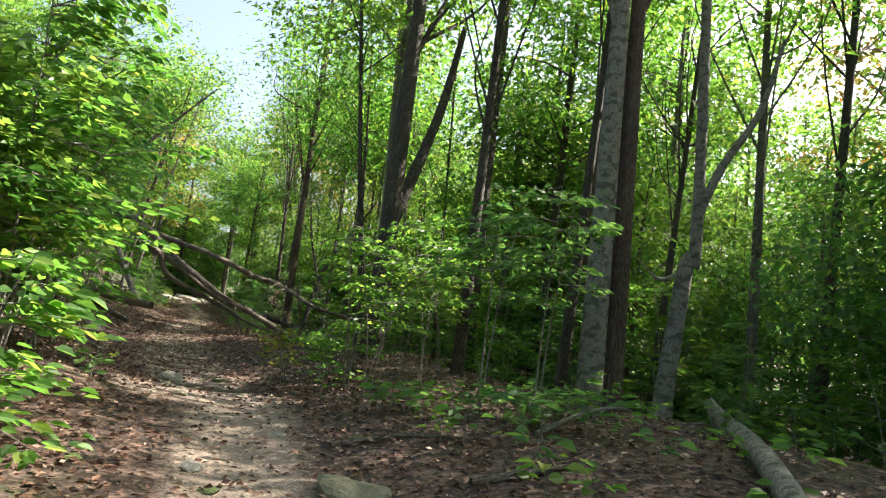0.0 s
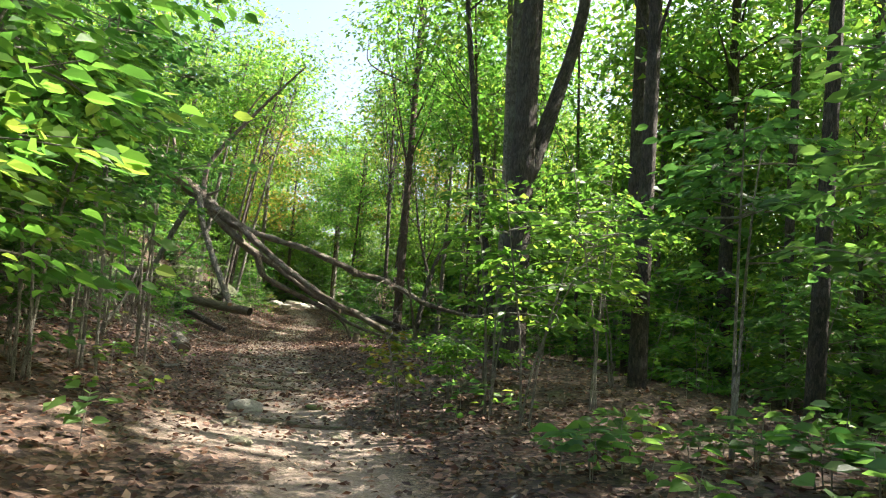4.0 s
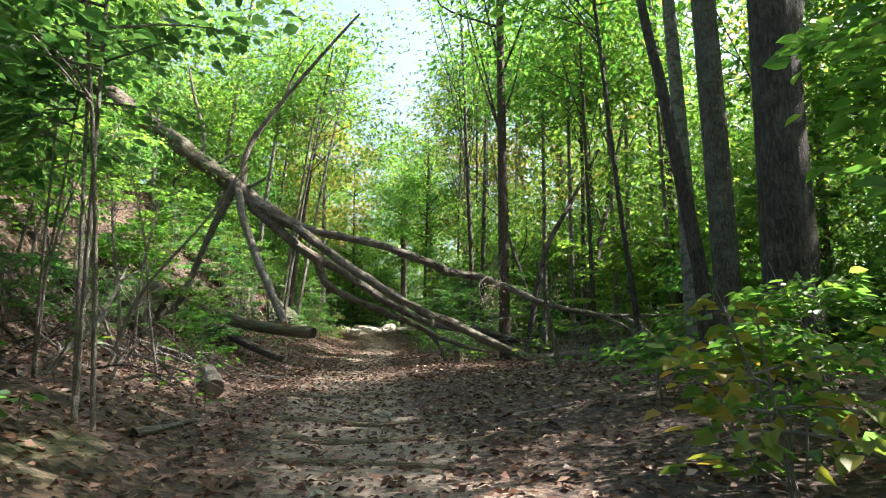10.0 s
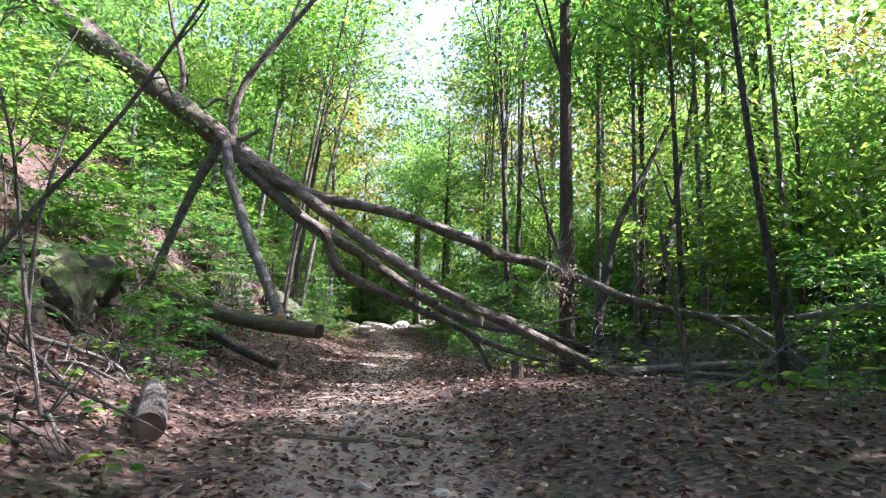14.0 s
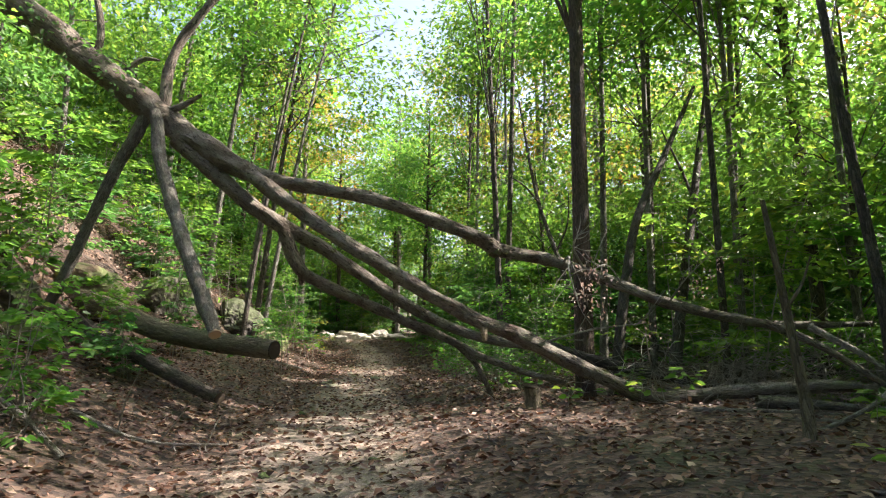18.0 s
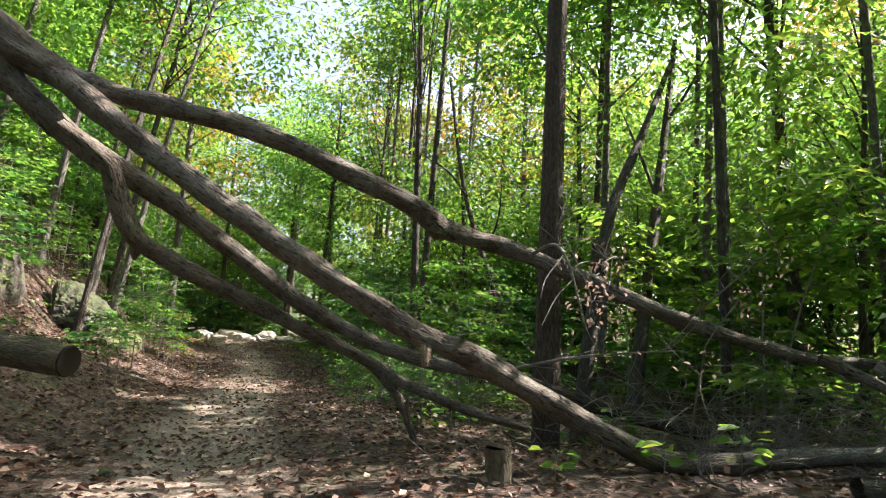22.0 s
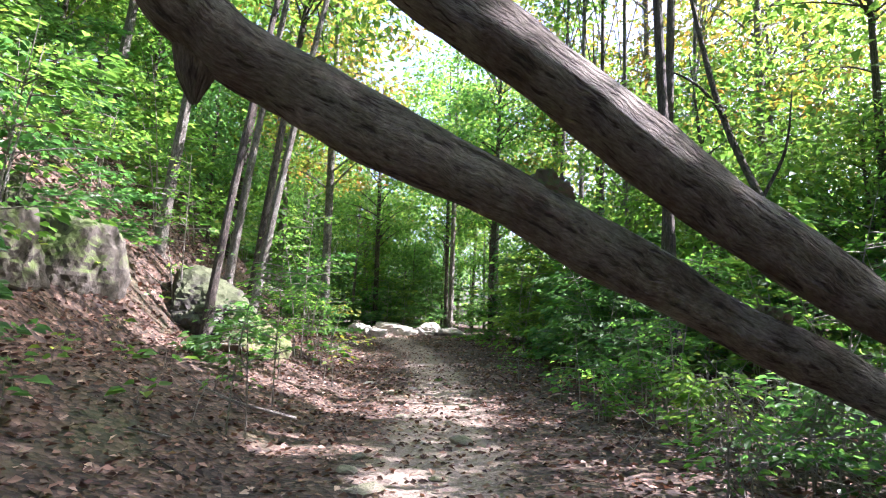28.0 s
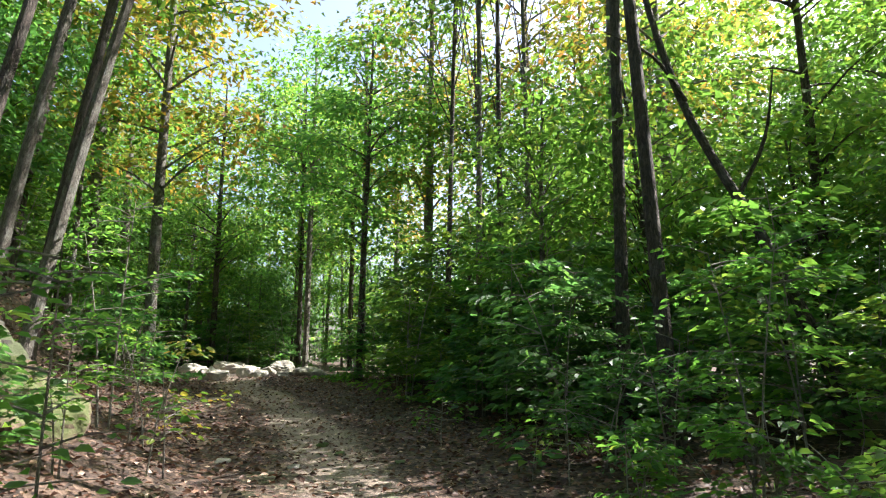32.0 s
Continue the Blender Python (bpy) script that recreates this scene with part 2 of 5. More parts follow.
def ground_material():
    """Leaf litter on brown soil, and the worn, paler dirt of the trail."""
    n = Nodes("forest_floor")
    at = n.add("TexCoord").outputs["Object"]
    worn = n.tree.nodes.new("ShaderNodeAttribute")
    worn.attribute_name = "worn"
    cells = n.add("TexVoronoi", Scale=17.0, Randomness=1.0)
    n.link(at, cells.inputs[0])
    pick = n.add("SeparateColor")
    n.link(cells.outputs["Color"], pick.inputs[0])
    litter = n.ramp(pick.outputs[0], [(0.0, (0.017, 0.01, 0.007)), (0.4, (0.047, 0.028, 0.018)), (0.75, (0.1, 0.06, 0.039)), (1.0, (0.19, 0.125, 0.086))])
    broad = n.add("TexNoise", Scale=0.9, Detail=5.0)
    n.link(at, broad.inputs[0])
    litter = n.mix(n.ramp(broad.outputs[0], [(0.42, (0, 0, 0)), (0.7, (0.5, 0.5, 0.5))]), litter, (0.05, 0.036, 0.025))
    grit = n.add("TexNoise", Scale=38.0, Detail=6.0, Roughness=0.7)
    n.link(at, grit.inputs[0])
    soil = n.ramp(grit.outputs[0], [(0.3, (0.12, 0.09, 0.066)), (0.55, (0.25, 0.196, 0.148)), (0.75, (0.42, 0.35, 0.275))])
    soil = n.mix(n.ramp(broad.outputs[0], [(0.4, (0, 0, 0)), (0.65, (0.6, 0.6, 0.6))]), soil, (0.2, 0.157, 0.118))
    damp = n.add("TexNoise", Scale=0.55, Detail=6.0, Roughness=0.62)
    n.link(at, damp.inputs[0])
    litter = n.mix(n.ramp(damp.outputs[0], [(0.56, (0, 0, 0)), (0.68, (0.55, 0.55, 0.55))]), litter, (0.045, 0.062, 0.018))
    soil = n.mix(n.ramp(damp.outputs[0], [(0.58, (0, 0, 0)), (0.72, (0.4, 0.4, 0.4))]), soil, (0.07, 0.085, 0.035))
    edge = n.maths("ADD", worn.outputs["Fac"], n.maths("MULTIPLY", n.maths("ADD", grit.outputs[0], -0.5), 0.7))
    col = n.mix(n.ramp(edge, [(0.35, (0, 0, 0)), (0.62, (1, 1, 1))]), litter, soil)
    n.link(col, n.bsdf.inputs["Base Color"])
    n.bsdf.inputs["Roughness"].default_value = 0.92
    n.bump(n.maths("ADD", cells.outputs["Distance"], n.maths("MULTIPLY", grit.outputs[0], 0.5)), 0.8, 0.025)
    return n.mat


def rock_material(name, low, high, moss):
    n = Nodes(name)
    at = n.add("TexCoord").outputs["Object"]
    grain = n.add("TexNoise", Scale=9.0, Detail=8.0, Roughness=0.7)
    n.link(at, grain.inputs[0])
    col = n.ramp(grain.outputs[0], [(0.3, low), (0.7, high)])
    up = n.add("SeparateXYZ")
    n.link(n.add("NewGeometry").outputs["Normal"], up.inputs[0])
    patch = n.add("TexNoise", Scale=2.2, Detail=4.0)
    n.link(at, patch.inputs[0])
    spots = n.maths("MULTIPLY", n.maths("ADD", n.maths("MULTIPLY", up.outputs[2], 0.6), 0.75), patch.outputs[0])
    col = n.mix(n.ramp(spots, [(0.38, (0, 0, 0)), (0.55, (moss, moss, moss))]), col, (0.07, 0.1, 0.022))
    n.link(col, n.bsdf.inputs["Base Color"])
    n.bsdf.inputs["Roughness"].default_value = 0.9
    n.bump(grain.outputs[0], 0.8, 0.04)
    return n.mat


FLOOR = ground_material()
STONE = rock_material("stone_mossy", (0.022, 0.02, 0.015), (0.12, 0.105, 0.08), 0.95)
STONE_TRAIL = rock_material("stone_trail", (0.1, 0.085, 0.065), (0.27, 0.235, 0.18), 0.4)
STONE_DARK = rock_material("stone_dark", (0.016, 0.014, 0.011), (0.07, 0.062, 0.05), 0.45)
STONE_PALE = rock_material("stone_pale", (0.2, 0.18, 0.15), (0.45, 0.42, 0.36), 0.15)
EARTH = rock_material("earth_bank", (0.05, 0.035, 0.022), (0.2, 0.14, 0.09), 0.8)

# ---- the lie of the land ----
TRAIL = np.array([(0.3, -8), (0.1, 0), (-0.1, 3), (-0.8, 6), (-2.2, 9.5), (-3.5, 12.8), (-5.4, 16), (-7.8, 20), (-9.6, 24), (-11.3, 28), (-12.7, 31.5), (-13.8, 35), (-15.4, 40), (-18.9, 47.5), (-23.5, 55), (-31, 64), (-60, 95)])
LEVEL = np.array([(-8, 0.05), (2, 0.0), (8, -0.1), (12, -0.1), (15, -0.26), (19, -0.22), (25, -0.14), (30, -0.1), (36, -0.04), (42, 0.2), (50, 0.55), (58, 0.8), (100, 2.0)])
waves = np.random.RandomState(5)
WAVES = [(waves.uniform(-1, 1, 2) * f, waves.uniform(0, 6.3), 1 / f) for f in (0.35, 0.5, 0.8, 1.3, 1.9, 2.7, 3.8, 5.0) for _ in range(3)]


def trail_x(y):
    return np.interp(y, TRAIL[:, 1], TRAIL[:, 0])


def aside(x, y):
    """Metres to the right of the trail's middle."""
    slope = (trail_x(y + 1.5) - trail_x(y - 1.5)) / 3.0
    return (x - trail_x(y)) / np.sqrt(1 + slope**2)


def smooth(a, b, v):
    k = np.clip((v - a) / (b - a), 0, 1)
    return k * k * (3 - 2 * k)


def ground_z(x, y):
    x, y = np.asarray(x, float), np.asarray(y, float)
    s = aside(x, y)
    rough = sum(h * np.sin(d[0] * x + d[1] * y + p) for d, p, h in WAVES) * 0.014
    left, right = np.maximum(-s, 0), np.maximum(s, 0)
    k = smooth(7, 18, y) * (1 - 0.8 * smooth(46, 62, y))
    bank = 0.4 * np.maximum(left - 1.7, 0) + 0.65 * np.maximum(left - 4.4, 0) - 0.35 * np.maximum(left - 9, 0) - 0.4 * np.maximum(left - 16, 0) - 0.3 * np.maximum(left - 30, 0)
    low = 0.1 * np.maximum(left - 1.6, 0) - 0.1 * np.maximum(left - 14, 0)
    east = 0.13 * np.clip(right - 1.2, 0, 4.2) - 0.16 * np.clip(right - 6.5, 0, 14)
    return np.interp(y, LEVEL[:, 0], LEVEL[:, 1]) + k * bank + (1 - k) * low + east * (1 - 0.85 * smooth(18, 27, y)) - 0.06 * np.exp(-((s / 0.8) ** 2)) - 0.25 * np.exp(-((x + 7.8) ** 2 + (y - 31.3) ** 2) / 1.6) + rough * smooth(0.5, 2.5, np.abs(s)) + rough * 0.35


def z_at(x, y):
    return float(ground_z(x, y))


# ---- mesh helpers ----
def mesh_from(name, verts, faces, mat, uv=None, soft=True):
    """A mesh from an array of places and an array of faces with one number of corners."""
    verts, faces = np.asarray(verts, np.float32), np.asarray(faces, np.int32)
    me = bpy.data.meshes.new(name)
    n, k = faces.shape
    me.vertices.add(len(verts))
    me.vertices.foreach_set("co", verts.ravel())
    me.loops.add(n * k)
    me.loops.foreach_set("vertex_index", faces.ravel())
    me.polygons.add(n)
    me.polygons.foreach_set("loop_start", np.arange(0, n * k, k, dtype=np.int32))
    me.polygons.foreach_set("loop_total", np.full(n, k, np.int32))
    if uv is not None:
        me.uv_layers.new(name="uv").data.foreach_set("uv", np.asarray(uv, np.float32)[faces.ravel()].ravel())
    me.polygons.foreach_set("use_smooth", np.full(n, soft))
    me.update(calc_edges=True)
    me.materials.append(mat)
    return me


def part(name, me, parent=None, label=""):
    ob = new(name, me)
    if parent:
        ob.parent = parent
    return tagged(ob, label)


class Tubes:
    """Tapered, uneven stems gathered into one mesh."""

    def __init__(self, seed=0):
        self.v, self.f, self.uv, self.count, self.rng = [], [], [], 0, np.random.RandomState(seed)

    def add(self, pts, radii, sides=8, steps=4, knots=0.0, lumps=0.0):
        pts, radii = np.asarray(pts, float), np.asarray(radii, float)
        if steps > 1 and len(pts) > 1:
            ext = np.vstack([2 * pts[0] - pts[1], pts, 2 * pts[-1] - pts[-2]])
            t = np.linspace(0, 1, steps, endpoint=False)[:, None]
            line, rr = [], []
            for i in range(len(pts) - 1):
                a, b, c, d = ext[i : i + 4]
                line.append(0.5 * (2 * b + (c - a) * t + (2 * a - 5 * b + 4 * c - d) * t**2 + (3 * b - a - 3 * c + d) * t**3))
                rr.append(radii[i] + (radii[i + 1] - radii[i]) * t[:, 0])
            pts, radii = np.vstack(line + [pts[-1:]]), np.concatenate(rr + [radii[-1:]])
        tang = np.gradient(pts, axis=0)
        tang /= np.linalg.norm(tang, axis=1)[:, None] + 1e-9
        ref = np.array([1.0, 0.1, 0.0]) if abs(tang[0][0]) < 0.8 else np.array([0.0, 1.0, 0.1])
        ring, along, total = np.linspace(0, 2 * np.pi, sides + 1), 0.0, []
        swell = [(m, self.rng.uniform(2, 9), self.rng.uniform(0, 6.3)) for m in (0, 1, 1, 2, 2, 3, 4, 5)]
        for i, (p, r, d) in enumerate(zip(pts, radii, tang)):
            side = ref - d * (ref @ d)
            side /= np.linalg.norm(side)
            ref = side
            up = np.cross(d, side)
            wob = 1 + knots * self.rng.uniform(-1, 1, sides + 1) if knots else np.ones(sides + 1)
            if lumps:
                wob = wob + lumps * sum(np.cos(m * ring + w * along + ph) for m, w, ph in swell) / 2.5
            wob[-1] = wob[0]
            total.append(p + (np.cos(ring) * r * wob)[:, None] * side + (np.sin(ring) * r * wob)[:, None] * up)
            if i:
                along += np.linalg.norm(p - pts[i - 1])
            self.uv.append(np.column_stack([ring / (2 * np.pi) * max(0.06, 6.28 * radii.mean()), np.full(sides + 1, along)]))
        n, s = len(pts), sides + 1
        a = np.arange(n - 1)[:, None] * s + np.arange(sides)[None]
        self.v.append(np.vstack(total))
        self.f.append((np.stack([a, a + 1, a + s + 1, a + s], -1).reshape(-1, 4)) + self.count)
        self.count += n * s
        return self

    def mesh(self, name, mat):
        return mesh_from(name, np.vstack(self.v), np.vstack(self.f), mat, np.vstack(self.uv))


def leaf_quads(at, way, size, rng, droop=0.25, slim=0.64):
    """Folded leaf blades: places, the ways in which they point, lengths."""
    n = len(at)
    way = way / (np.linalg.norm(way, axis=1)[:, None] + 1e-9)
    up = np.column_stack([rng.normal(0, 0.6, (n, 2)), np.ones(n)])
    side = np.cross(way, up)
    side /= np.linalg.norm(side, axis=1)[:, None] + 1e-9
    top = np.cross(side, way)
    size = np.broadcast_to(size, n)[:, None]
    half = size * slim * rng.uniform(0.8, 1.15, (n, 1)) * 0.5
    mid = at + way * size * 0.45
    fold = size * rng.uniform(0.02, 0.12, (n, 1))
    v = np.stack([at, mid + side * half + top * fold, at + way * size - top * size * droop * rng.uniform(0.2, 1.2, (n, 1)), mid - side * half + top * fold], 1)
    return v.reshape(-1, 3), np.arange(n * 4).reshape(-1, 4)


def crown_leaf_mesh(name, at, way, size, rng, mat):
    """Leaves of crowns: three-cornered blades, seen from afar."""
    v, _ = leaf_quads(np.asarray(at), np.asarray(way), size, rng, 0.25, 0.95)
    v = v.reshape(-1, 4, 3)
    other = rng.uniform(size=len(v)) < 0.5
    v = np.where(other[:, None, None], v[:, [0, 1, 2]], v[:, [0, 2, 3]])
    return mesh_from(name, v.reshape(-1, 3), np.arange(len(v) * 3).reshape(-1, 3), mat, None, False)


def leaf_mesh(name, at, way, size, rng, mat, droop=0.25, slim=0.64):
    v, f = leaf_quads(np.asarray(at), np.asarray(way), size, rng, droop, slim)
    return mesh_from(name, v, f, mat, None, False)


def broad_leaf_mesh(name, at, way, size, rng, mat, slim=0.55, droop=0.25):
    """Nearer leaves: a pointed oval of six corners, folded along its midrib (two quads)."""
    at, way = np.asarray(at), np.asarray(way)
    n = len(at)
    way = way / (np.linalg.norm(way, axis=1)[:, None] + 1e-9)
    up = np.column_stack([rng.normal(0, 0.65, (n, 2)), np.ones(n)])
    side = np.cross(way, up)
    side /= np.linalg.norm(side, axis=1)[:, None] + 1e-9
    top = np.cross(side, way)
    size = np.broadcast_to(size, n)[:, None]
    half = size * slim * rng.uniform(0.85, 1.15, (n, 1)) * 0.5
    tip = at + way * size - top * size * droop * rng.uniform(0.2, 1.3, (n, 1))
    fold = size * rng.uniform(0.03, 0.13, (n, 1))
    a, b = at + way * size * 0.28, at + way * size * 0.66 - top * size * droop * 0.25
    v = np.stack([at, a + side * half * 0.92 + top * fold, b + side * half * 0.85 + top * fold, tip, b - side * half * 0.85 + top * fold, a - side * half * 0.92 + top * fold], 1)
    i = np.arange(n)[:, None] * 6
    f = np.concatenate([i + [0, 1, 2, 3], i + [0, 3, 4, 5]], 0)
    return mesh_from(name, v.reshape(-1, 3), f, mat, None, False)


# ---- ground ----
def build_ground():
    gx = np.concatenate([[-400, -250, -150, -100, -75, -60, -50, -44, -40, -37, -34, -32], np.arange(-30.5, 13, 0.24), [13.5, 15, 17, 20, 24, 30, 38, 50, 75, 120, 200, 400]])
    gy = np.concatenate([[-400, -200, -100, -50, -25, -14, -9, -6, -4], np.arange(-2.5, 62, 0.26), [63, 65, 68, 72, 78, 86, 96, 110, 140, 200, 300, 500]])
    X, Y = np.meshgrid(gx, gy)
    Z = ground_z(X, Y)
    grain = np.random.RandomState(2).normal(0, 0.012, X.shape)
    v = np.column_stack([X.ravel(), Y.ravel(), (Z + grain).ravel()])
    n, m = len(gy), len(gx)
    a = (np.arange(n - 1)[:, None] * m + np.arange(m - 1)[None]).ravel()
    me = mesh_from("ground", v, np.stack([a, a + 1, a + m + 1, a + m], 1), FLOOR)
    s = aside(X, Y)
    wide = np.interp(Y, [0, 9, 13, 18, 26, 36, 48, 60], [0.6, 0.75, 0.95, 1.15, 1.15, 0.75, 0.6, 1.4])
    worn = np.exp(-((s / wide) ** 2) * 0.9) * (0.82 + 0.25 * np.sin(X * 1.7 + 2.1 * np.sin(Y * 0.9)) * np.sin(Y * 1.1 + 1.3))
    # extra bare dirt at a sunlit patch; its paler colour adds to the light
    worn = np.maximum(worn, 0.85 * np.exp(-((X + 4.5) ** 2 + (Y - 12.6) ** 2) / 1.1))
    me.attributes.new("worn", "FLOAT", "POINT").data.foreach_set("value", worn.ravel().astype(np.float32))
    return tagged(new("ground", me), "leaf-littered forest floor with a worn dirt trail", "ground", kind="structure")


ground = build_ground()


def build_litter():
    """Fallen leaves lying on the ground."""
    rng = np.random.RandomState(11)
    y = rng.uniform(0, 56, 100000)
    s = rng.normal(0, 4.6, len(y))
    x = trail_x(y) + s * 1.06
    keep = rng.uniform(size=len(y)) < np.where(np.abs(s) < 1.0, np.where(y > 30, 0.45, np.where(y > 15.5, 0.85, 0.35)), 1.0) * np.exp(-np.maximum(np.abs(s) - 6, 0) * 0.3) * np.where(y > 44, 0.6, 1)
    # fewer leaves on that sunlit patch too, so that it shows brighter
    keep &= rng.uniform(size=len(y)) > 0.7 * np.exp(-((x + 4.4) ** 2 + (y - 12.5) ** 2))
    yb = rng.uniform(13, 42, 26000)
    x = np.concatenate([x[keep], trail_x(yb) + rng.uniform(-13, -4, len(yb))])
    y = np.concatenate([y[keep], yb])
    z = ground_z(x, y) + rng.uniform(0.004, 0.035, len(x))
    turn = rng.uniform(0, 6.283, len(x))
    way = np.column_stack([np.cos(turn), np.sin(turn), rng.normal(0.05, 0.25, len(x))])
    v, f = leaf_quads(np.column_stack([x, y, z]), way, rng.uniform(0.045, 0.115, len(x)), rng, 0.1, 0.62)
    me = mesh_from("leaf_litter", v, f, DRY, None, False)
    tagged(new("leaf_litter", me), "dry brown and russet fallen leaves on the forest floor", "fallen leaves", kind="stuff")


build_litter()


# ---- fallen tree across the trail ----
def limb(name, parent, pts, radii, label="", sides=18, mat=BARK_FALLEN, knots=0.035, seed=3):
    return part(name, Tubes(seed + len(pts)).add(pts, radii, sides, 12, knots, 0.09 if len(pts) > 3 else 0.0).mesh(name, mat), parent, label)


def disc(name, centre, way, radius, parent, mat=WOOD, label=""):
    """A sawn face of wood, slightly domed and uneven."""
    bm = bmesh.new()
    bmesh.ops.create_cone(bm, cap_ends=True, segments=14, radius1=radius, radius2=radius * 0.97, depth=0.03)
    for v in bm.verts:
        v.co.z += noise.noise(v.co * 9) * 0.012
    me = bpy.data.meshes.new(name)
    bm.to_mesh(me)
    bm.free()
    me.materials.append(mat)
    ob = part(name, me, parent, label)
    ob.matrix_basis = Matrix.Translation(centre) @ Vector(way).to_track_quat("Z", "Y").to_matrix().to_4x4()
    return ob


def build_fallen_tree():
    top = tagged(new("fallen_tree"), "grey-barked fallen tree leaning over the trail from the bank", "fallen tree")
    j = (-14.92, 27.69, 5.05)
    limb("trunk", top, [(-25.2, 19.6, z_at(-25.2, 19.6)), (-22.72, 21.53, 11.0), (-19.62, 23.96, 9.14), (-16.64, 26.35, 6.59), j, (-13.82, 27.87, 4.27), (-12.86, 28.14, 3.7)], [0.34, 0.3, 0.28, 0.25, 0.235, 0.2, 0.13], sides=22)
    limb("limb", top, [(-13.3, 28.03, 3.95), (-12.16, 27.73, 3.19), (-11.08, 27.52, 2.49), (-9.8, 27.46, 1.72), (-9.05, 27.6, 1.3), (-8.48, 27.84, 1.06), (-7.45, 28.22, 0.53), (-6.56, 28.48, 0.19), (-5.02, 28.81, 0.29), (-3.7, 28.7, 0.36)], [0.14, 0.12, 0.11, 0.105, 0.105, 0.11, 0.11, 0.11, 0.08, 0.05], "long straight limb resting on the ground")
    limb("limb", top, [(-13.4, 28.06, 3.98), (-12.46, 28.12, 3.68), (-11.34, 28.07, 3.41), (-10.61, 28.33, 3.22), (-9.4, 28.89, 2.74), (-8.98, 29.31, 2.53), (-8.18, 29.74, 2.37), (-7.25, 29.6, 2.0), (-6.22, 29.21, 1.55), (-4.75, 29.8, 1.25), (-3.2, 30.2, 1.25)], [0.13, 0.115, 0.105, 0.105, 0.12, 0.125, 0.1, 0.095, 0.085, 0.07, 0.04], "arching upper limb")
    limb("limb", top, [(-14.45, 27.72, 4.52), (-13.58, 28.04, 3.68), (-12.82, 28.4, 3.04), (-12.18, 28.81, 2.66), (-11.57, 29.06, 2.21), (-10.8, 29.48, 1.65), (-10.1, 29.85, 1.24), (-9.24, 29.76, 0.99), (-8.28, 29.66, 0.84)], [0.15, 0.145, 0.135, 0.115, 0.11, 0.105, 0.095, 0.08, 0.06], "lower limb with bare bark")
    limb("limb", top, [(-12.7, 28.4, 2.95), (-12.51, 28.46, 2.43), (-12.37, 28.63, 2.15), (-12.02, 28.82, 1.95), (-11.51, 29.12, 1.68), (-10.83, 29.65, 1.32), (-10.21, 30.07, 1.03), (-9.54, 30.03, 0.7), (-8.67, 29.66, 0.44), (-7.98, 29.46, 0.3)], [0.12, 0.115, 0.11, 0.1, 0.098, 0.09, 0.08, 0.07, 0.055, 0.04], "crooked limb with a sharp elbow")
    limb("branch", top, [(-12.4, 28.62, 2.16), (-12.43, 28.63, 2.04), (-12.44, 28.64, 1.95)], [0.1, 0.06, 0.012], "broken point under the elbow", 12, knots=0.02)
    limb("branch", top, [(-9.95, 30.05, 0.9), (-9.6, 30.12, 0.5), (-9.35, 30.15, -0.05)], [0.07, 0.06, 0.045], "broken prop branch")
    limb("branch", top, [(-14.8, 27.75, 5.05), (-14.75, 27.95, 6.3), (-13.9, 28.2, 7.6), (-12.7, 28.5, 9.1), (-11.6, 28.8, 10.4)], [0.11, 0.085, 0.07, 0.05, 0.03], "slender upright branch")
    limb("branch", top, [(-13.75, 28.25, 7.8), (-13.5, 28.35, 8.6), (-12.9, 28.5, 9.5)], [0.045, 0.035, 0.015])
    limb("branch", top, [(-15.75, 27.1, 5.8), (-15.7, 27.15, 6.5), (-16.1, 27.2, 7.7), (-16.4, 27.2, 8.8)], [0.07, 0.055, 0.045, 0.025])
    limb("branch", top, [(-15.5, 27.3, 5.55), (-15.1, 27.5, 5.95), (-14.8, 27.6, 5.95)], [0.06, 0.045, 0.02], "short broken stub")
    limb("branch", top, [(-14.85, 27.7, 5.02), (-14.45, 27.75, 5.1), (-14.05, 27.8, 5.3)], [0.075, 0.06, 0.03], "short mossy stub")
    limb("branch", top, [(-14.8, 27.6, 4.95), (-14.3, 27.15, 4.0), (-13.3, 26.45, 2.65), (-12.3, 25.75, 1.5), (-11.95, 25.5, 1.1)], [0.12, 0.105, 0.105, 0.1, 0.08], "broken dead limb hanging with peeling bark", mat=BARK_GREY)
    disc("torn_end", (-11.95, 25.5, 1.1), (0.35, -0.25, -0.4), 0.078, top, WOOD, "pale torn end of the hanging limb")
    limb("branch", top, [(-15.0, 27.6, 4.95), (-15.5, 27.45, 3.9), (-16.1, 27.3, 2.4), (-16.6, 27.3, z_at(-16.6, 27.3) - 0.1)], [0.11, 0.1, 0.09, 0.085], "dead prop limb", mat=BARK_GREY)
    limb("stub", top, [(-14.35, 27.78, 4.5), (-14.1, 27.8, 4.42), (-13.95, 27.75, 4.4)], [0.1, 0.09, 0.075], "sawn stub on the trunk", 10)
    for p, r in (((-11.45, 29.16, 1.74), 0.08), ((-12.12, 28.76, 2.05), 0.07), ((-10.75, 29.72, 1.35), 0.075), ((-9.08, 29.2, 2.5), 0.12), ((-11.95, 28.85, 2.55), 0.08), ((-12.45, 28.12, 3.68), 0.07), ((-7.3, 28.27, 0.5), 0.08), ((-10.1, 29.85, 1.3), 0.06)):
        bm = bmesh.new()
        bmesh.ops.create_icosphere(bm, subdivisions=4, radius=r * 0.8)
        for v in bm.verts:
            v.co *= 1 + 0.35 * noise.noise(v.co * 16 + Vector(p)) + 0.35 * noise.noise(v.co * 45) + 0.2 * noise.noise(v.co * 110)
        me = bpy.data.meshes.new("knot")
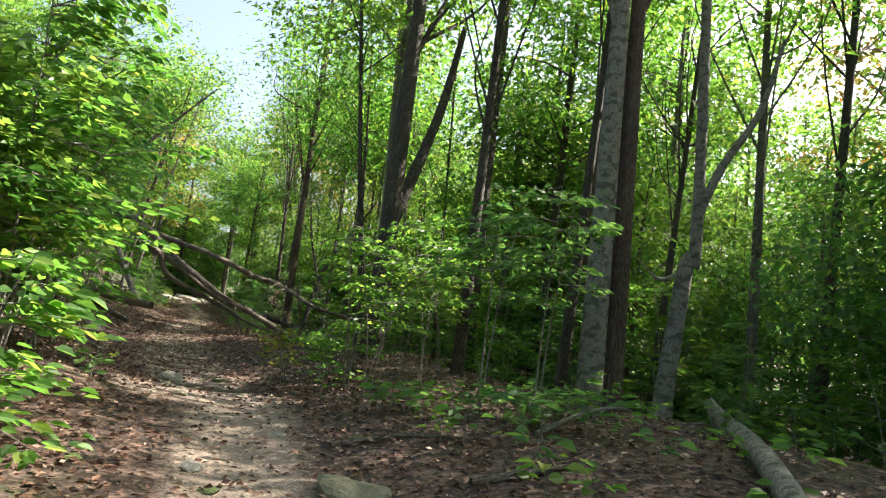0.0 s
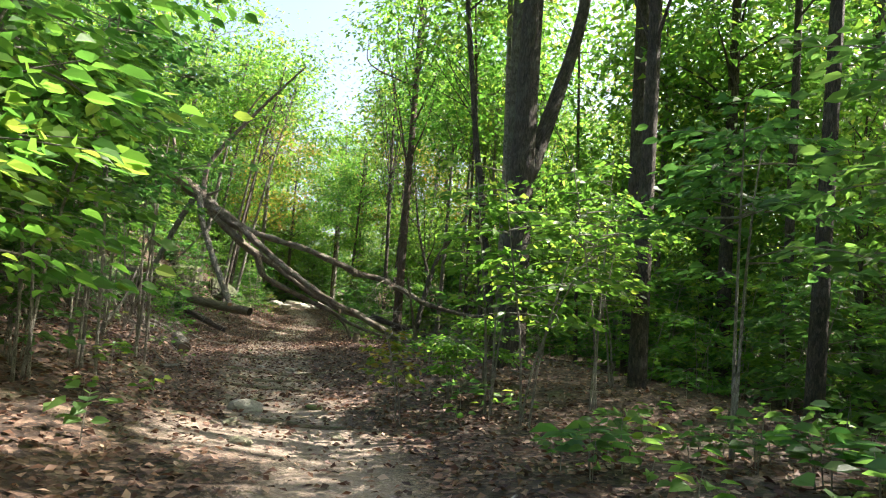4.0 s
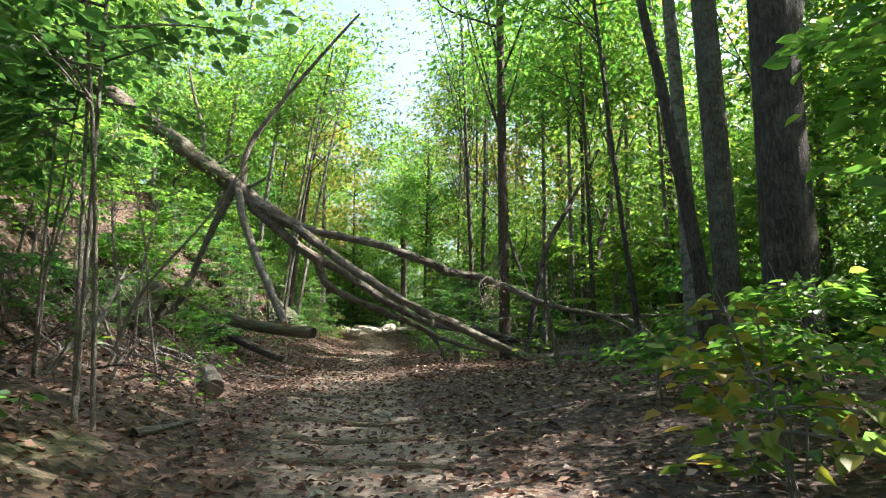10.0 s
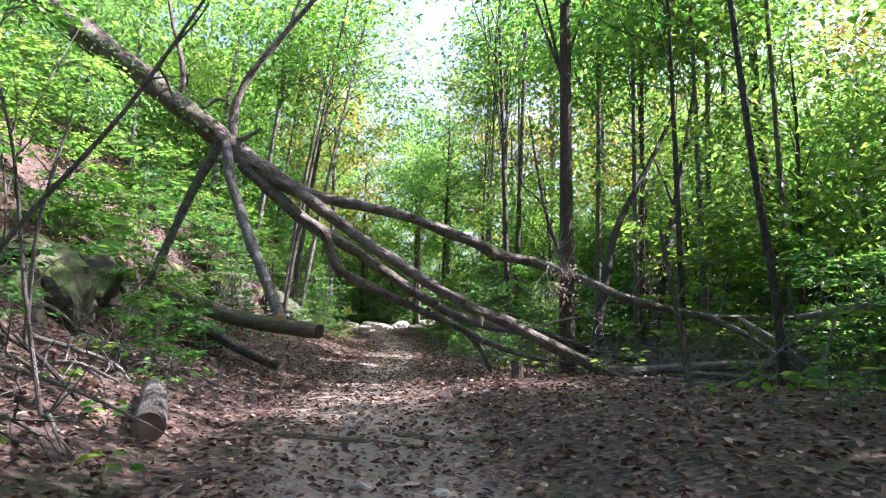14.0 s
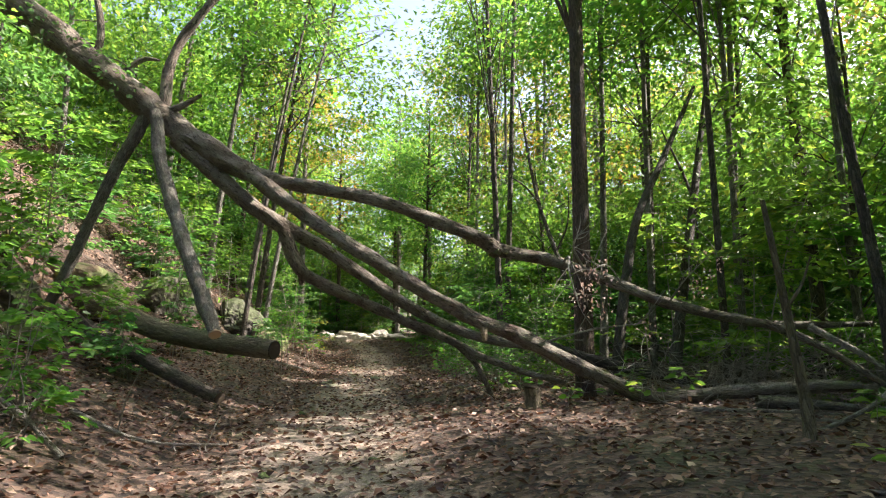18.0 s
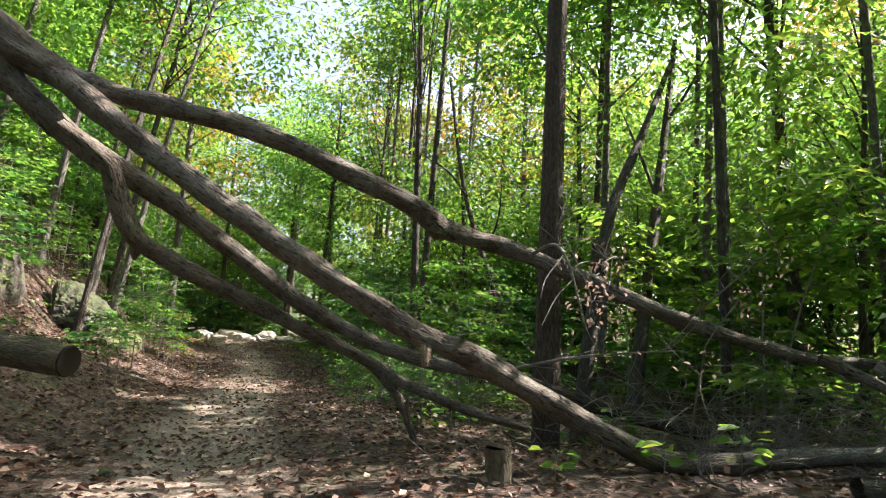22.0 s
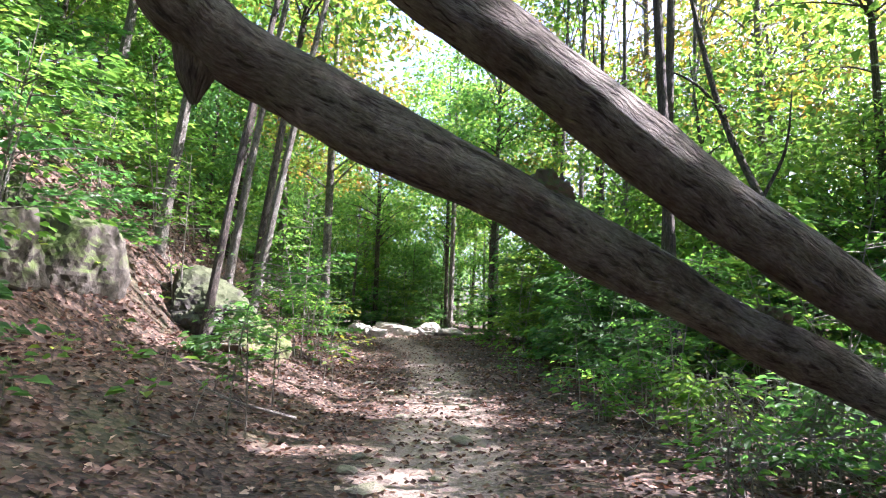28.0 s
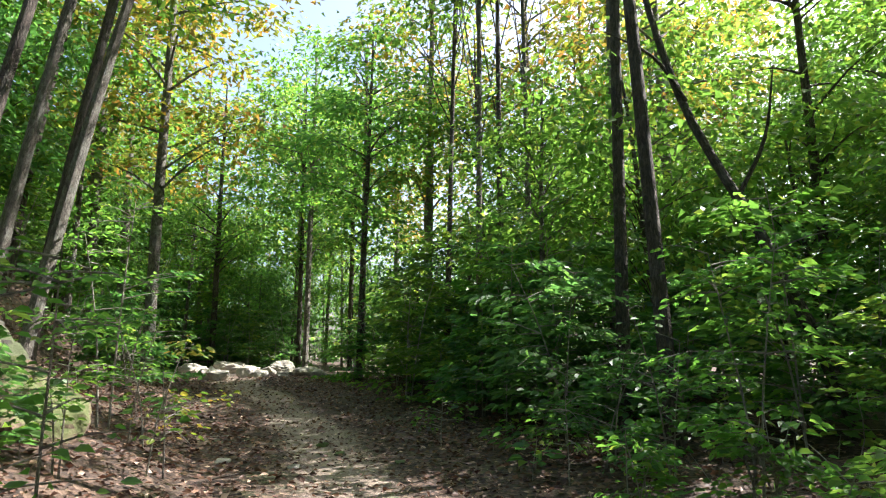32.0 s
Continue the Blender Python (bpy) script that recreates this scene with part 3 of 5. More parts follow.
        bm.to_mesh(me)
        bm.free()
        me.materials.append(EARTH)
        part("knot", me, top, "mossy knot").location = p
    limb("limb", top, [(-5.95, 28.61, 0.24), (-5.3, 28.73, 0.3), (-4.6, 28.75, 0.36), (-3.9, 28.66, 0.4)], [0.06, 0.085, 0.07, 0.045], "bare weathered wood where the bark has gone", 14, TWIG)
    limb("branch", top, [(-4.95, 29.2, 1.25), (-4.3, 29.1, 0.95), (-3.7, 28.9, 0.5), (-3.3, 28.8, 0.2)], [0.065, 0.055, 0.045, 0.03], "forked end sinking into brush")
    limb("stub", top, [(-8.95, 27.6, 1.2), (-8.93, 27.53, 1.1), (-8.92, 27.5, 1.0)], [0.06, 0.05, 0.03], "pale torn stub of a broken branch", 8, WOOD, 0.25)


build_fallen_tree()


def vine_on_trunk():
    """Leafy vine and moss that cover the upper trunk."""
    rng = np.random.RandomState(17)
    line = np.array([(-14.95, 27.65, 5.1), (-16.64, 26.35, 6.59), (-19.62, 23.96, 9.14), (-22.72, 21.53, 11.0)])
    vine = tagged(new("vine"), "leafy green vine climbing over a leaning dead trunk", "vine")
    for k in range(7):
        f = np.linspace(0.2 + 0.35 * k, min(1.0 + 0.35 * k, 2.95), 6)
        i = np.minimum(f.astype(int), 2)
        p = line[i] + (line[i + 1] - line[i]) * (f - i)[:, None]
        turn = np.linspace(0, 4, 6) + k
        part("stem", Tubes(k).add(p + np.column_stack([np.cos(turn) * 0.2, np.sin(turn) * 0.2, np.sin(turn + 1) * 0.26]), np.full(6, 0.012), 5, 4, 0.1).mesh("stem", BARK_DARK), vine)
    f = rng.uniform(0.15, 3, 2600)
    i = np.minimum(f.astype(int), 2)
    off = rng.normal(size=(len(f), 3))
    off *= (0.27 + np.abs(rng.normal(0, 0.13, (len(f), 1)))) / np.linalg.norm(off, axis=1)[:, None]
    keep = np.sin(f * 9) + np.sin(f * 23 + 1) + rng.normal(0, 0.7, len(f)) > -0.2
    at = (line[i] + (line[i + 1] - line[i]) * (f - i)[:, None] + off)[keep]
    tagged(part("foliage", broad_leaf_mesh("foliage", at, off[keep] + rng.normal(0, 0.1, (keep.sum(), 3)) - [0, 0, 0.15], rng.uniform(0.07, 0.14, keep.sum()), rng, DEEP), vine, "small dark vine leaves"), kind="stuff")


vine_on_trunk()


def build_log(pts, radii, label, cut_start=False, cut_end=True, mat=BARK_FALLEN, seed=1, name="log", face=CUT):
    """A log lying on the ground, sawn at its ends."""
    top = tagged(new(name), label, "log")
    part("bark", Tubes(seed).add(pts, radii, 14, 6, 0.05).mesh("bark", mat), top)
    p = np.asarray(pts)
    if cut_end:
        disc("cut_face", p[-1], p[-1] - p[-2], radii[-1] * 0.97, top, face, "sawn end")
    if cut_start:
        disc("cut_face", p[0], p[0] - p[1], radii[0] * 0.97, top, face, "sawn end")
    return top


build_log([(-18.0, 28.9, 2.1), (-16.2, 28.5, 1.5), (-14.4, 28.0, 1.08), (-12.4, 27.72, 0.85)], [0.26, 0.21, 0.17, 0.155], "mossy sawn log sticking out over the trail's edge", mat=BARK_TAN, face=CUT_DARK)
build_log([(-16.6, 27.6, 1.5), (-14.6, 27.2, 0.78), (-13.1, 26.75, 0.32), (-12.6, 26.6, 0.2)], [0.14, 0.12, 0.1, 0.085], "dark broken log under the sawn log", mat=BARK_DARK, seed=2)
build_log([(-11.4, 22.0, z_at(-11.4, 22.0) + 0.1), (-10.8, 21.3, z_at(-10.8, 21.3) + 0.12), (-10.3, 20.7, z_at(-10.3, 20.7) + 0.12)], [0.14, 0.145, 0.15], "short grey sawn log lying in the leaves", True, True, BARK_GREY, 4)
build_log([(3.6, 11.3, 0.86), (3.75, 11.2, 0.62), (3.6, 10.2, 0.56), (3.2, 8.6, 0.5), (2.7, 7.0, 0.42)], [0.06, 0.13, 0.125, 0.12, 0.11], "pale broken log with a jagged end", False, False, BARK_PALE, 6)
build_log([(-21.2, 28.0, 4.7), (-19.6, 28.5, 3.5), (-18.2, 29.0, 2.5), (-17.3, 29.35, 2.05)], [0.5, 0.5, 0.48, 0.42], "huge dark rotten log lying down the bank", False, True, BARK_RED, 8, face=CUT_DARK)
stump_at = (-8.25, 27.6)
stump = tagged(new("stump"), "small weathered sawn stump near a fallen limb", "stump")
part("bark", Tubes(9).add([(*stump_at, z_at(*stump_at) - 0.1), (-8.26, 27.59, z_at(*stump_at) + 0.1), (-8.27, 27.58, z_at(*stump_at) + 0.29)], [0.14, 0.118, 0.112], 12, 4, 0.06).mesh("bark", BARK_TAN), stump)
disc("cut_face", (-8.27, 27.58, z_at(*stump_at) + 0.29), (0.15, 0.3, 1), 0.107, stump, CUT, "weathered sawn top")


# ---- trees ----
def crown_points(rng, n_clumps, n_leaves, centre, spread, flat=0.42, clump=0.85):
    """Leaf places in loose, flattened clumps spread through an ellipsoid."""
    d = rng.normal(size=(n_clumps, 3))
    d /= np.linalg.norm(d, axis=1)[:, None]
    c = np.asarray(centre) + d * np.asarray(spread) * (rng.uniform(0.25, 1, (n_clumps, 1)) ** 0.6)
    pick = rng.randint(0, n_clumps, n_leaves)
    off = rng.normal(size=(n_leaves, 3)) * clump * np.array([1, 1, flat]) * rng.uniform(0.5, 1.2, (n_clumps, 1))[pick]
    return c[pick] + off, off, c


# sunlit openings: place, height and radius; the leaves above them stand apart
LIT = [(-2.8, 13.6, 0.1, 0.5), (-3.4, 15.2, 0.3, 0.6), (-2, 14.6, 1.8, 1), (-0.9, 15.6, 2.4, 1), (-2.9, 17.2, 1, 0.8), (-0.3, 17.4, 2.4, 0.8), (-20.5, 35.1, 3, 0.8), (-10, 34, 0.9, 0.8), (-10.8, 37.8, 2.6, 0.7), (-23.6, 57.6, 1, 2.8), (-17.6, 26.4, 3.4, 0.5), (-14.4, 23, 2.2, 0.4), (-12.8, 28.1, 3.4, 0.5), (-10.6, 28, 2.6, 0.4), (-17.5, 33, 6.5, 0.8), (-19.5, 37.5, 8, 2), (2, 33, 6.5, 1), (-2, 37, 6.5, 1.2), (-9, 41, 6.5, 0.7), (-12, 46, 8, 1.1), (-14.5, 49, 10, 1.2), (2.6, 13.6, 3.6, 0.4), (-4.2, 5.8, 1.6, 0.6), (-5, 7.6, 2.2, 0.7), (-5.6, 10.9, 0.1, 0.7), (-3.1, 8.3, 1.7, 0.5), (-4, 9.2, 1.9, 0.5), (-19.4, 35.7, 1.8, 0.4), (-18.8, 35.4, 1.3, 0.4), (-18.2, 35.1, 1, 0.45), (-17.6, 35, 0.7, 0.4), (-17.2, 35.65, 0.5, 0.4), (-16.9, 36.4, 0.3, 0.45), (-16, 36.4, 0, 0.45), (-15.1, 36.3, 0, 0.45), (-14.5, 36.9, 0, 0.45), (-13.7, 37, 0, 0.45), (-12.9, 37.3, 0, 0.45), (-15.2, 33.4, 0, 0.5), (-14.6, 33.7, 0, 0.4), (-13.3, 28.2, 0, 0.4), (-12.4, 27.8, 0, 0.5), (-11.6, 27.4, 0, 0.45), (-13.3, 32.6, 0, 0.45), (-12.4, 31.3, 0, 0.35), (-4.4, 12.3, -0.1, 0.75), (-5.2, 12.9, 0, 0.5), (-7.85, 15.7, 0.1, 0.25), (-5.2, 28.75, 0.4, 0.3)]
SUN_X, SUN_Y = to_sun.x / to_sun.z, to_sun.y / to_sun.z


def clear_of_sun(at, rng, share=0.95, top=99.0):
    """Which leaves of a standing crown stay: few in the way of a sunlit opening no higher than top."""
    keep = np.ones(len(at), bool)
    for x, y, z, r in LIT:
        if z > top:
            continue
        h = at[:, 2] - z
        near = np.hypot(x + SUN_X * h - at[:, 0], y + SUN_Y * h - at[:, 1]) < r * 1.25
        keep &= ~(near & (h > 0.8) & (rng.uniform(size=len(at)) < share))
    return keep


def foliage(name, parent, rng, centre, spread, n_clumps, n_leaves, size, mat, clump=0.85, flat=0.42, standing=False):
    at, off, clumps = crown_points(rng, n_clumps, n_leaves, centre, spread, flat, clump)
    if standing:
        keep = clear_of_sun(at, rng)
        at, off = at[keep], off[keep]
    way = off * [1, 1, 0.3] + rng.normal(0, 0.5, off.shape) * [1, 1, 0.4] + [0, 0, -0.25]
    return tagged(part(name, crown_leaf_mesh(name, at, way, rng.uniform(0.65, 1.2, len(at)) * size, rng, mat), parent), kind="stuff"), clumps


def tree(base, top, r, mat, label, seed, crown=None, bends=(), flare=1.5, limbs=(), leaves=GREEN, n_leaves=2300, leaf=0.25, sink=0.15):
    """A placed tree: trunk from base to top, limbs as lists of points with radii, and a crown (centre, spread)."""
    rng = np.random.RandomState(seed)
    ob = tagged(new("tree"), label, "tree")
    bz = z_at(*base)
    pts = [(base[0], base[1], bz - sink), (base[0], base[1], bz + 0.35), *bends, top]
    fall = np.linspace(1, 0.42, len(pts) - 1)
    tubes = Tubes(seed).add(pts, [r * flare, *(r * fall)], 12, 5, 0.05)
    part("trunk", tubes.mesh("trunk", mat), ob)
    for lp, lr in limbs:
        part("limb", Tubes(seed + 1).add(lp, lr, 8, 5, 0.05).mesh("limb", mat), ob)
    if crown:
        cr, clumps = foliage("crown", ob, rng, crown[0], [a * b for a, b in zip(crown[1], (1.15, 1.15, 1.5))], max(14, n_leaves // 34), n_leaves, leaf, leaves, 0.75, standing=True)
        spine = np.array(pts[2:] if len(pts) > 3 else pts)
        for c in clumps[:12]:
            a = spine[-1] * 0.35 + np.array(pts[-2]) * 0.65
            a = a + (np.array(top) - a) * rng.uniform(0, 0.8)
            part("branch", Tubes(seed + 2).add([a, (a + c) / 2 + rng.normal(0, 0.3, 3), c], [r * 0.24, r * 0.15, r * 0.05], 5, 4, 0.04).mesh("branch", mat), ob)
    return ob


def placed_trees():
    """The trees that stand nearest to the trail, and some added for their shade."""
    def up(x, y, z):
        return (x, y, z)

    # beside the start of the walk
    tree((2.42, 13.5), up(2.5, 14.1, 17), 0.235, BARK_PALE, "pale grey-barked tree with lichen patches", 21, ((2.5, 14, 13.5), (3.2, 3.2, 3.5)))
    tree((2.85, 13.75), up(2.75, 14.15, 17), 0.2, BARK_RED, "dark reddish-barked tree close behind a grey one", 22, ((3.4, 15.6, 14), (3, 3, 3)))
    tree((3.95, 14.4), up(4.1, 14.7, 16), 0.18, BARK_PALE, "forked grey tree with a lit flank", 23, ((4.5, 14.6, 12.5), (3.4, 3.4, 3.2)), [(4.2, 14.4, 3.1), (4.35, 14.4, 4.2)],
         limbs=[([(4.3, 14.4, 3.9), (4.7, 14.3, 5.0), (5.3, 14.2, 6.1), (5.7, 14.2, 7.6)], [0.1, 0.085, 0.065, 0.035]), ([(4.15, 14.4, 2.95), (3.7, 14.3, 2.75), (3.3, 14.3, 3.05)], [0.045, 0.035, 0.015])])
    tree((2.35, 16.25), up(3.05, 16.5, 15), 0.13, BARK_DARK, "thin dark tree leaning slightly", 24, ((3.2, 16.5, 12), (2.4, 2.4, 2.6)), flare=1.3)
    tree((0.12, 17.8), up(0.35, 18.2, 16), 0.155, BARK_DARK, "slim dark-barked straight tree", 25, ((0.2, 17, 13), (2.6, 2.6, 3)), flare=1.3)
    tree((-2.25, 19.85), up(-2.1, 20.4, 19), 0.31, BARK_DARK, "stout furrowed dark tree", 26, ((-1.5, 22.3, 13.5), (3.4, 3.4, 3.2)), flare=1.35,
         limbs=[([(-2.2, 20.0, 4.0), (-1.75, 20.4, 5.7), (-1.2, 20.8, 7.9), (-0.8, 21, 10.5)], [0.2, 0.17, 0.14, 0.08])])
    tree((8.4, 17.5), up(9.3, 17.9, 15), 0.15, BARK_DARK, "dark leaning tree in the shade", 28, ((9.4, 18, 13), (2.6, 2.6, 2.6)), flare=1.2)
    tree((6.9, 17.6), up(6.9, 17.9, 15), 0.14, BARK_GREY, "slim pale tree in the shade", 29, ((6.9, 18, 13), (2.6, 2.6, 2.6)), flare=1.2)
    tree((5.2, 19.5), up(6.2, 20.2, 12), 0.12, BARK_DARK, "thin dark leaning woodland tree", 30, ((6.5, 20, 10), (2.2, 2.2, 2)), flare=1.2)
    # twin by the fallen tree, and those round it
    tree((-2.95, 24.1), up(-3.5, 24.6, 17), 0.19, BARK_PALE, "pale-barked tree with a mossy foot", 31, ((-3, 25, 14), (3, 3, 3)), [(-3.0, 24.15, 3), (-3.1, 24.3, 7)])
    tree((-2.98, 21.75), up(-4.6, 22.3, 13.5), 0.13, BARK_DARK, "dark curved stem crossing a pale tree", 32, ((-4.4, 22.4, 12), (2.4, 2.4, 2.4)), [(-3.0, 21.8, 1.5), (-3.2, 21.85, 3.0), (-3.42, 21.9, 4.6), (-3.7, 22.0, 6.4)], flare=1.2)
    tree((-7.72, 30.65), up(-7.7, 30.9, 18), 0.18, BARK_RED, "straight brown tree with a fallen limb leaning on it", 34, ((-6.8, 30.4, 12.5), (3.0, 3.0, 2.8)), flare=1.5)
    tree((-3.95, 27.3), up(-4.9, 27.6, 12.5), 0.09, BARK_DARK, "slim dark tree leaning above the brush", 69, ((-5.6, 27.6, 12), (2.4, 2.4, 2)), [(-4.0, 27.3, 1.5), (-4.3, 27.35, 4.5)], flare=1.25)
    tree((-5.2, 31.4), up(-5.4, 31.8, 15), 0.075, BARK_DARK, "slim dark tree behind the fallen limbs", 70, ((-5.4, 31.8, 11), (3.4, 3.4, 3.2)), flare=1.2, n_leaves=2600)
    tree((-6.3, 36.2), up(-6.2, 36.4, 15), 0.1, BARK_GREY, "slim grey tree in the thicket", 71, ((-6.3, 36.8, 8.0), (3.0, 3.0, 2.4)), flare=1.2, n_leaves=3600, leaf=0.2)
    # this one and the next are added: their high crowns shade the bank
    tree((-0.9, 26.7), up(-1.4, 27.2, 15), 0.07, BARK_DARK, "slim dark tree added to shade the bank", 72, ((-2.0, 27.4, 11), (3.4, 3.4, 3.2)), flare=1.2, n_leaves=2600)
    tree((-3.0, 31.4), up(-3.3, 31.8, 16), 0.075, BARK_GREY, "slim grey tree added to shade the bank", 73, ((-3.4, 31.6, 12), (3.4, 3.4, 3.2)), flare=1.2, n_leaves=2600)
    tree((-5.9, 34.5), up(-4.2, 38.6, 9.5), 0.15, BARK_DARK, "dark trunk leaning over the thicket", 35, None, flare=1.15, limbs=[([(-5.1, 36.4, 4.6), (-5.4, 36.6, 5.6), (-5.9, 36.7, 6.9)], [0.05, 0.04, 0.015]), ([(-4.7, 37.4, 6.8), (-4.2, 37.2, 7.6), (-3.6, 37.3, 8.8)], [0.045, 0.035, 0.012])])
    tree((-2.5, 35.5), up(-3.1, 36.2, 16), 0.17, BARK_DARK, "slim straight dark-barked tree", 36, ((-3.1, 36, 13), (2.6, 2.6, 2.8)), flare=1.2)
    tree((-4.6, 33.2), up(-4.7, 33.4, 12), 0.09, BARK_GREY, "thin pale pole-like tree", 37, ((-4.7, 33.4, 10), (1.8, 1.8, 1.8)), flare=1.2)
    tree((-11.1, 41.5), up(-10.5, 42.2, 20), 0.12, BARK_DARK, "tall slim dark-barked tree", 38, ((-10.6, 44.2, 17.5), (2.2, 2.2, 2.4)), flare=1.2)
    tree((-10.4, 46.0), up(-9.9, 46.5, 18), 0.08, BARK_GREY, "tall thin grey-barked tree", 39, ((-9.8, 46.5, 16), (1.8, 1.8, 2)), flare=1.2)
    # round the end of the walk
    tree((-10.9, 39.4), up(-11.5, 39.9, 18), 0.115, BARK_DARK, "dark straight tree in the thicket", 40, ((-11.2, 39.2, 15), (3, 3, 3)))
    tree((-8.3, 40.2), up(-10.6, 42.2, 10), 0.11, BARK_DARK, "leaning tree with broken pale bark", 41, None, [(-8.9, 40.8, 3), (-9.9, 41.6, 6)], flare=1.2, limbs=[([(-9.2, 41.1, 4.0), (-8.8, 40.9, 4.9), (-8.7, 40.6, 6.0)], [0.04, 0.03, 0.01]), ([(-9.8, 41.5, 5.8), (-10.4, 41.2, 6.5), (-11.2, 41.2, 7.0)], [0.04, 0.03, 0.01])])
    for k, (x, y, lx, h) in enumerate([(-13.6, 47.5, 0.2, 17), (-13.0, 48.3, 0.1, 18), (-12.2, 47.9, 0.0, 17), (-14.6, 49.5, 0.4, 16)]):
        tree((x, y), up(x + lx, y + 0.5, h), 0.1, BARK_DARK if k % 2 else BARK_GREY, "slim straight tree in a row of trunks", 42 + k, ((x, y, h - 2), (2, 2, 2.2)), flare=1.2)
    # tall trees added sunward so that their crowns shade the ground between the sunlit strips
    for k, (x, y, h) in enumerate([(-6.2, 39.4, 13.0), (-7.6, 37.7, 12.5), (-3.4, 40.2, 13.5), (-4.3, 35.8, 13.0), (3.4, 21.3, 14.0)]):
        tree((x, y), up(x + 0.3, y - 0.2, h + 1.5), 0.13, BARK_GREY if k % 2 else BARK_DARK, "tall slim tree with a broad crown, added for shade", 72 + k, ((x, y, h - 1.5), (2.9, 2.9, 1.6)), [(x + 0.1, y, 4.0)], flare=1.25, n_leaves=3600)
    # leaning trees on the bank
    for k, (x, y, dx, dy, h, r) in enumerate([(-18.5, 36.3, 1.6, 1.2, 13, 0.085), (-18.9, 38.1, 2.0, 1.5, 14, 0.095), (-20.8, 37.6, 1.0, 1.2, 13, 0.13), (-20.9, 40.9, 1.6, 0.6, 13, 0.13), (-20.2, 39.0, 1.5, 0.8, 12, 0.11), (-24.2, 39.2, 1.2, 1.0, 14, 0.15), (-24.4, 44.5, 1.2, 1.2, 14, 0.14)]):
        z = z_at(x, y)
        tree((x, y), up(x + dx, y + dy, z + h), r, BARK_GREY if k % 3 else BARK_DARK, "slim tree leaning out from the bank", 50 + k, ((x + dx, y + dy, z + h - 2), (3.4, 3.4, 2.6)), [(x + dx * 0.3, y + dy * 0.3, z + h * 0.36)], flare=1.25, n_leaves=3000)
    tree((-5.5, 24.78), up(-5.79, 24.5, 2.25), 0.052, BARK_TAN, "dead standing stem with a broken top", 60, None, flare=1.3, limbs=[([(-5.64, 24.64, 1.3), (-5.52, 24.56, 1.5), (-5.44, 24.52, 1.75)], [0.018, 0.013, 0.006])])
    tree((-7.2, 31.5), up(-5.1, 35.2, 7.3), 0.115, BARK_DARK, "dead trunk leaning beside a standing tree", 61, None, [(-6.75, 32.3, 3.2), (-6.0, 33.6, 5.1)], flare=1.2)


placed_trees()


def tree_kind(seed, height, r, low, spread, n_leaves, leaf, mat, bark, label, lean=0.6, kind_of="tree"):
    """A tree at the origin, to be copied."""
    rng = np.random.RandomState(seed)
    ob = tagged(new(kind_of), label, "tree", "woodland trees" if kind_of == "tree" else "understory trees")
    lx, ly = rng.uniform(-lean, lean, 2)
    pts = [(0, 0, -0.5), (0, 0, 0.4), (lx * 0.3, ly * 0.3, height * 0.35), (lx * 0.5, ly * 0.8, height * 0.7), (lx, ly, height)]
    trunk = Tubes(seed).add(pts, [r * 1.4, r, r * 0.85, r * 0.55, r * 0.2], 9, 4, 0.05)
    part("trunk", trunk.mesh("trunk", bark), ob)
    mid = (low + height) / 2
    _, clumps = foliage("crown", ob, rng, (lx * 0.7, ly * 0.7, mid), (spread, spread, (height - low) / 2), n_leaves // (95 if height > 12 else 60), n_leaves, leaf, mat, 0.72 if height > 12 else 0.62)
    twigs = Tubes(seed + 1)
    for k, c in enumerate(clumps[: n_leaves // 160]):
        h = np.clip(c[2] - rng.uniform(0.3, 1.6), low * 0.6, height * 0.95)
        a = np.array([np.interp(h, [p[2] for p in pts], [p[0] for p in pts]), np.interp(h, [p[2] for p in pts], [p[1] for p in pts]), h])
        line, radii = [a, a * 0.5 + c * 0.5 + [0, 0, 0.15], c], [r * 0.28, r * 0.18, r * 0.06]
        if k < 5:
            part("branch", Tubes(seed + k).add(line, radii, 5, 2, 0.05).mesh("branch", bark), ob)
        else:
            twigs.add(line, radii, 4, 2)
    if twigs.v:
        tagged(part("branch_spray", twigs.mesh("branch_spray", bark), ob), kind="stuff")
    return ob


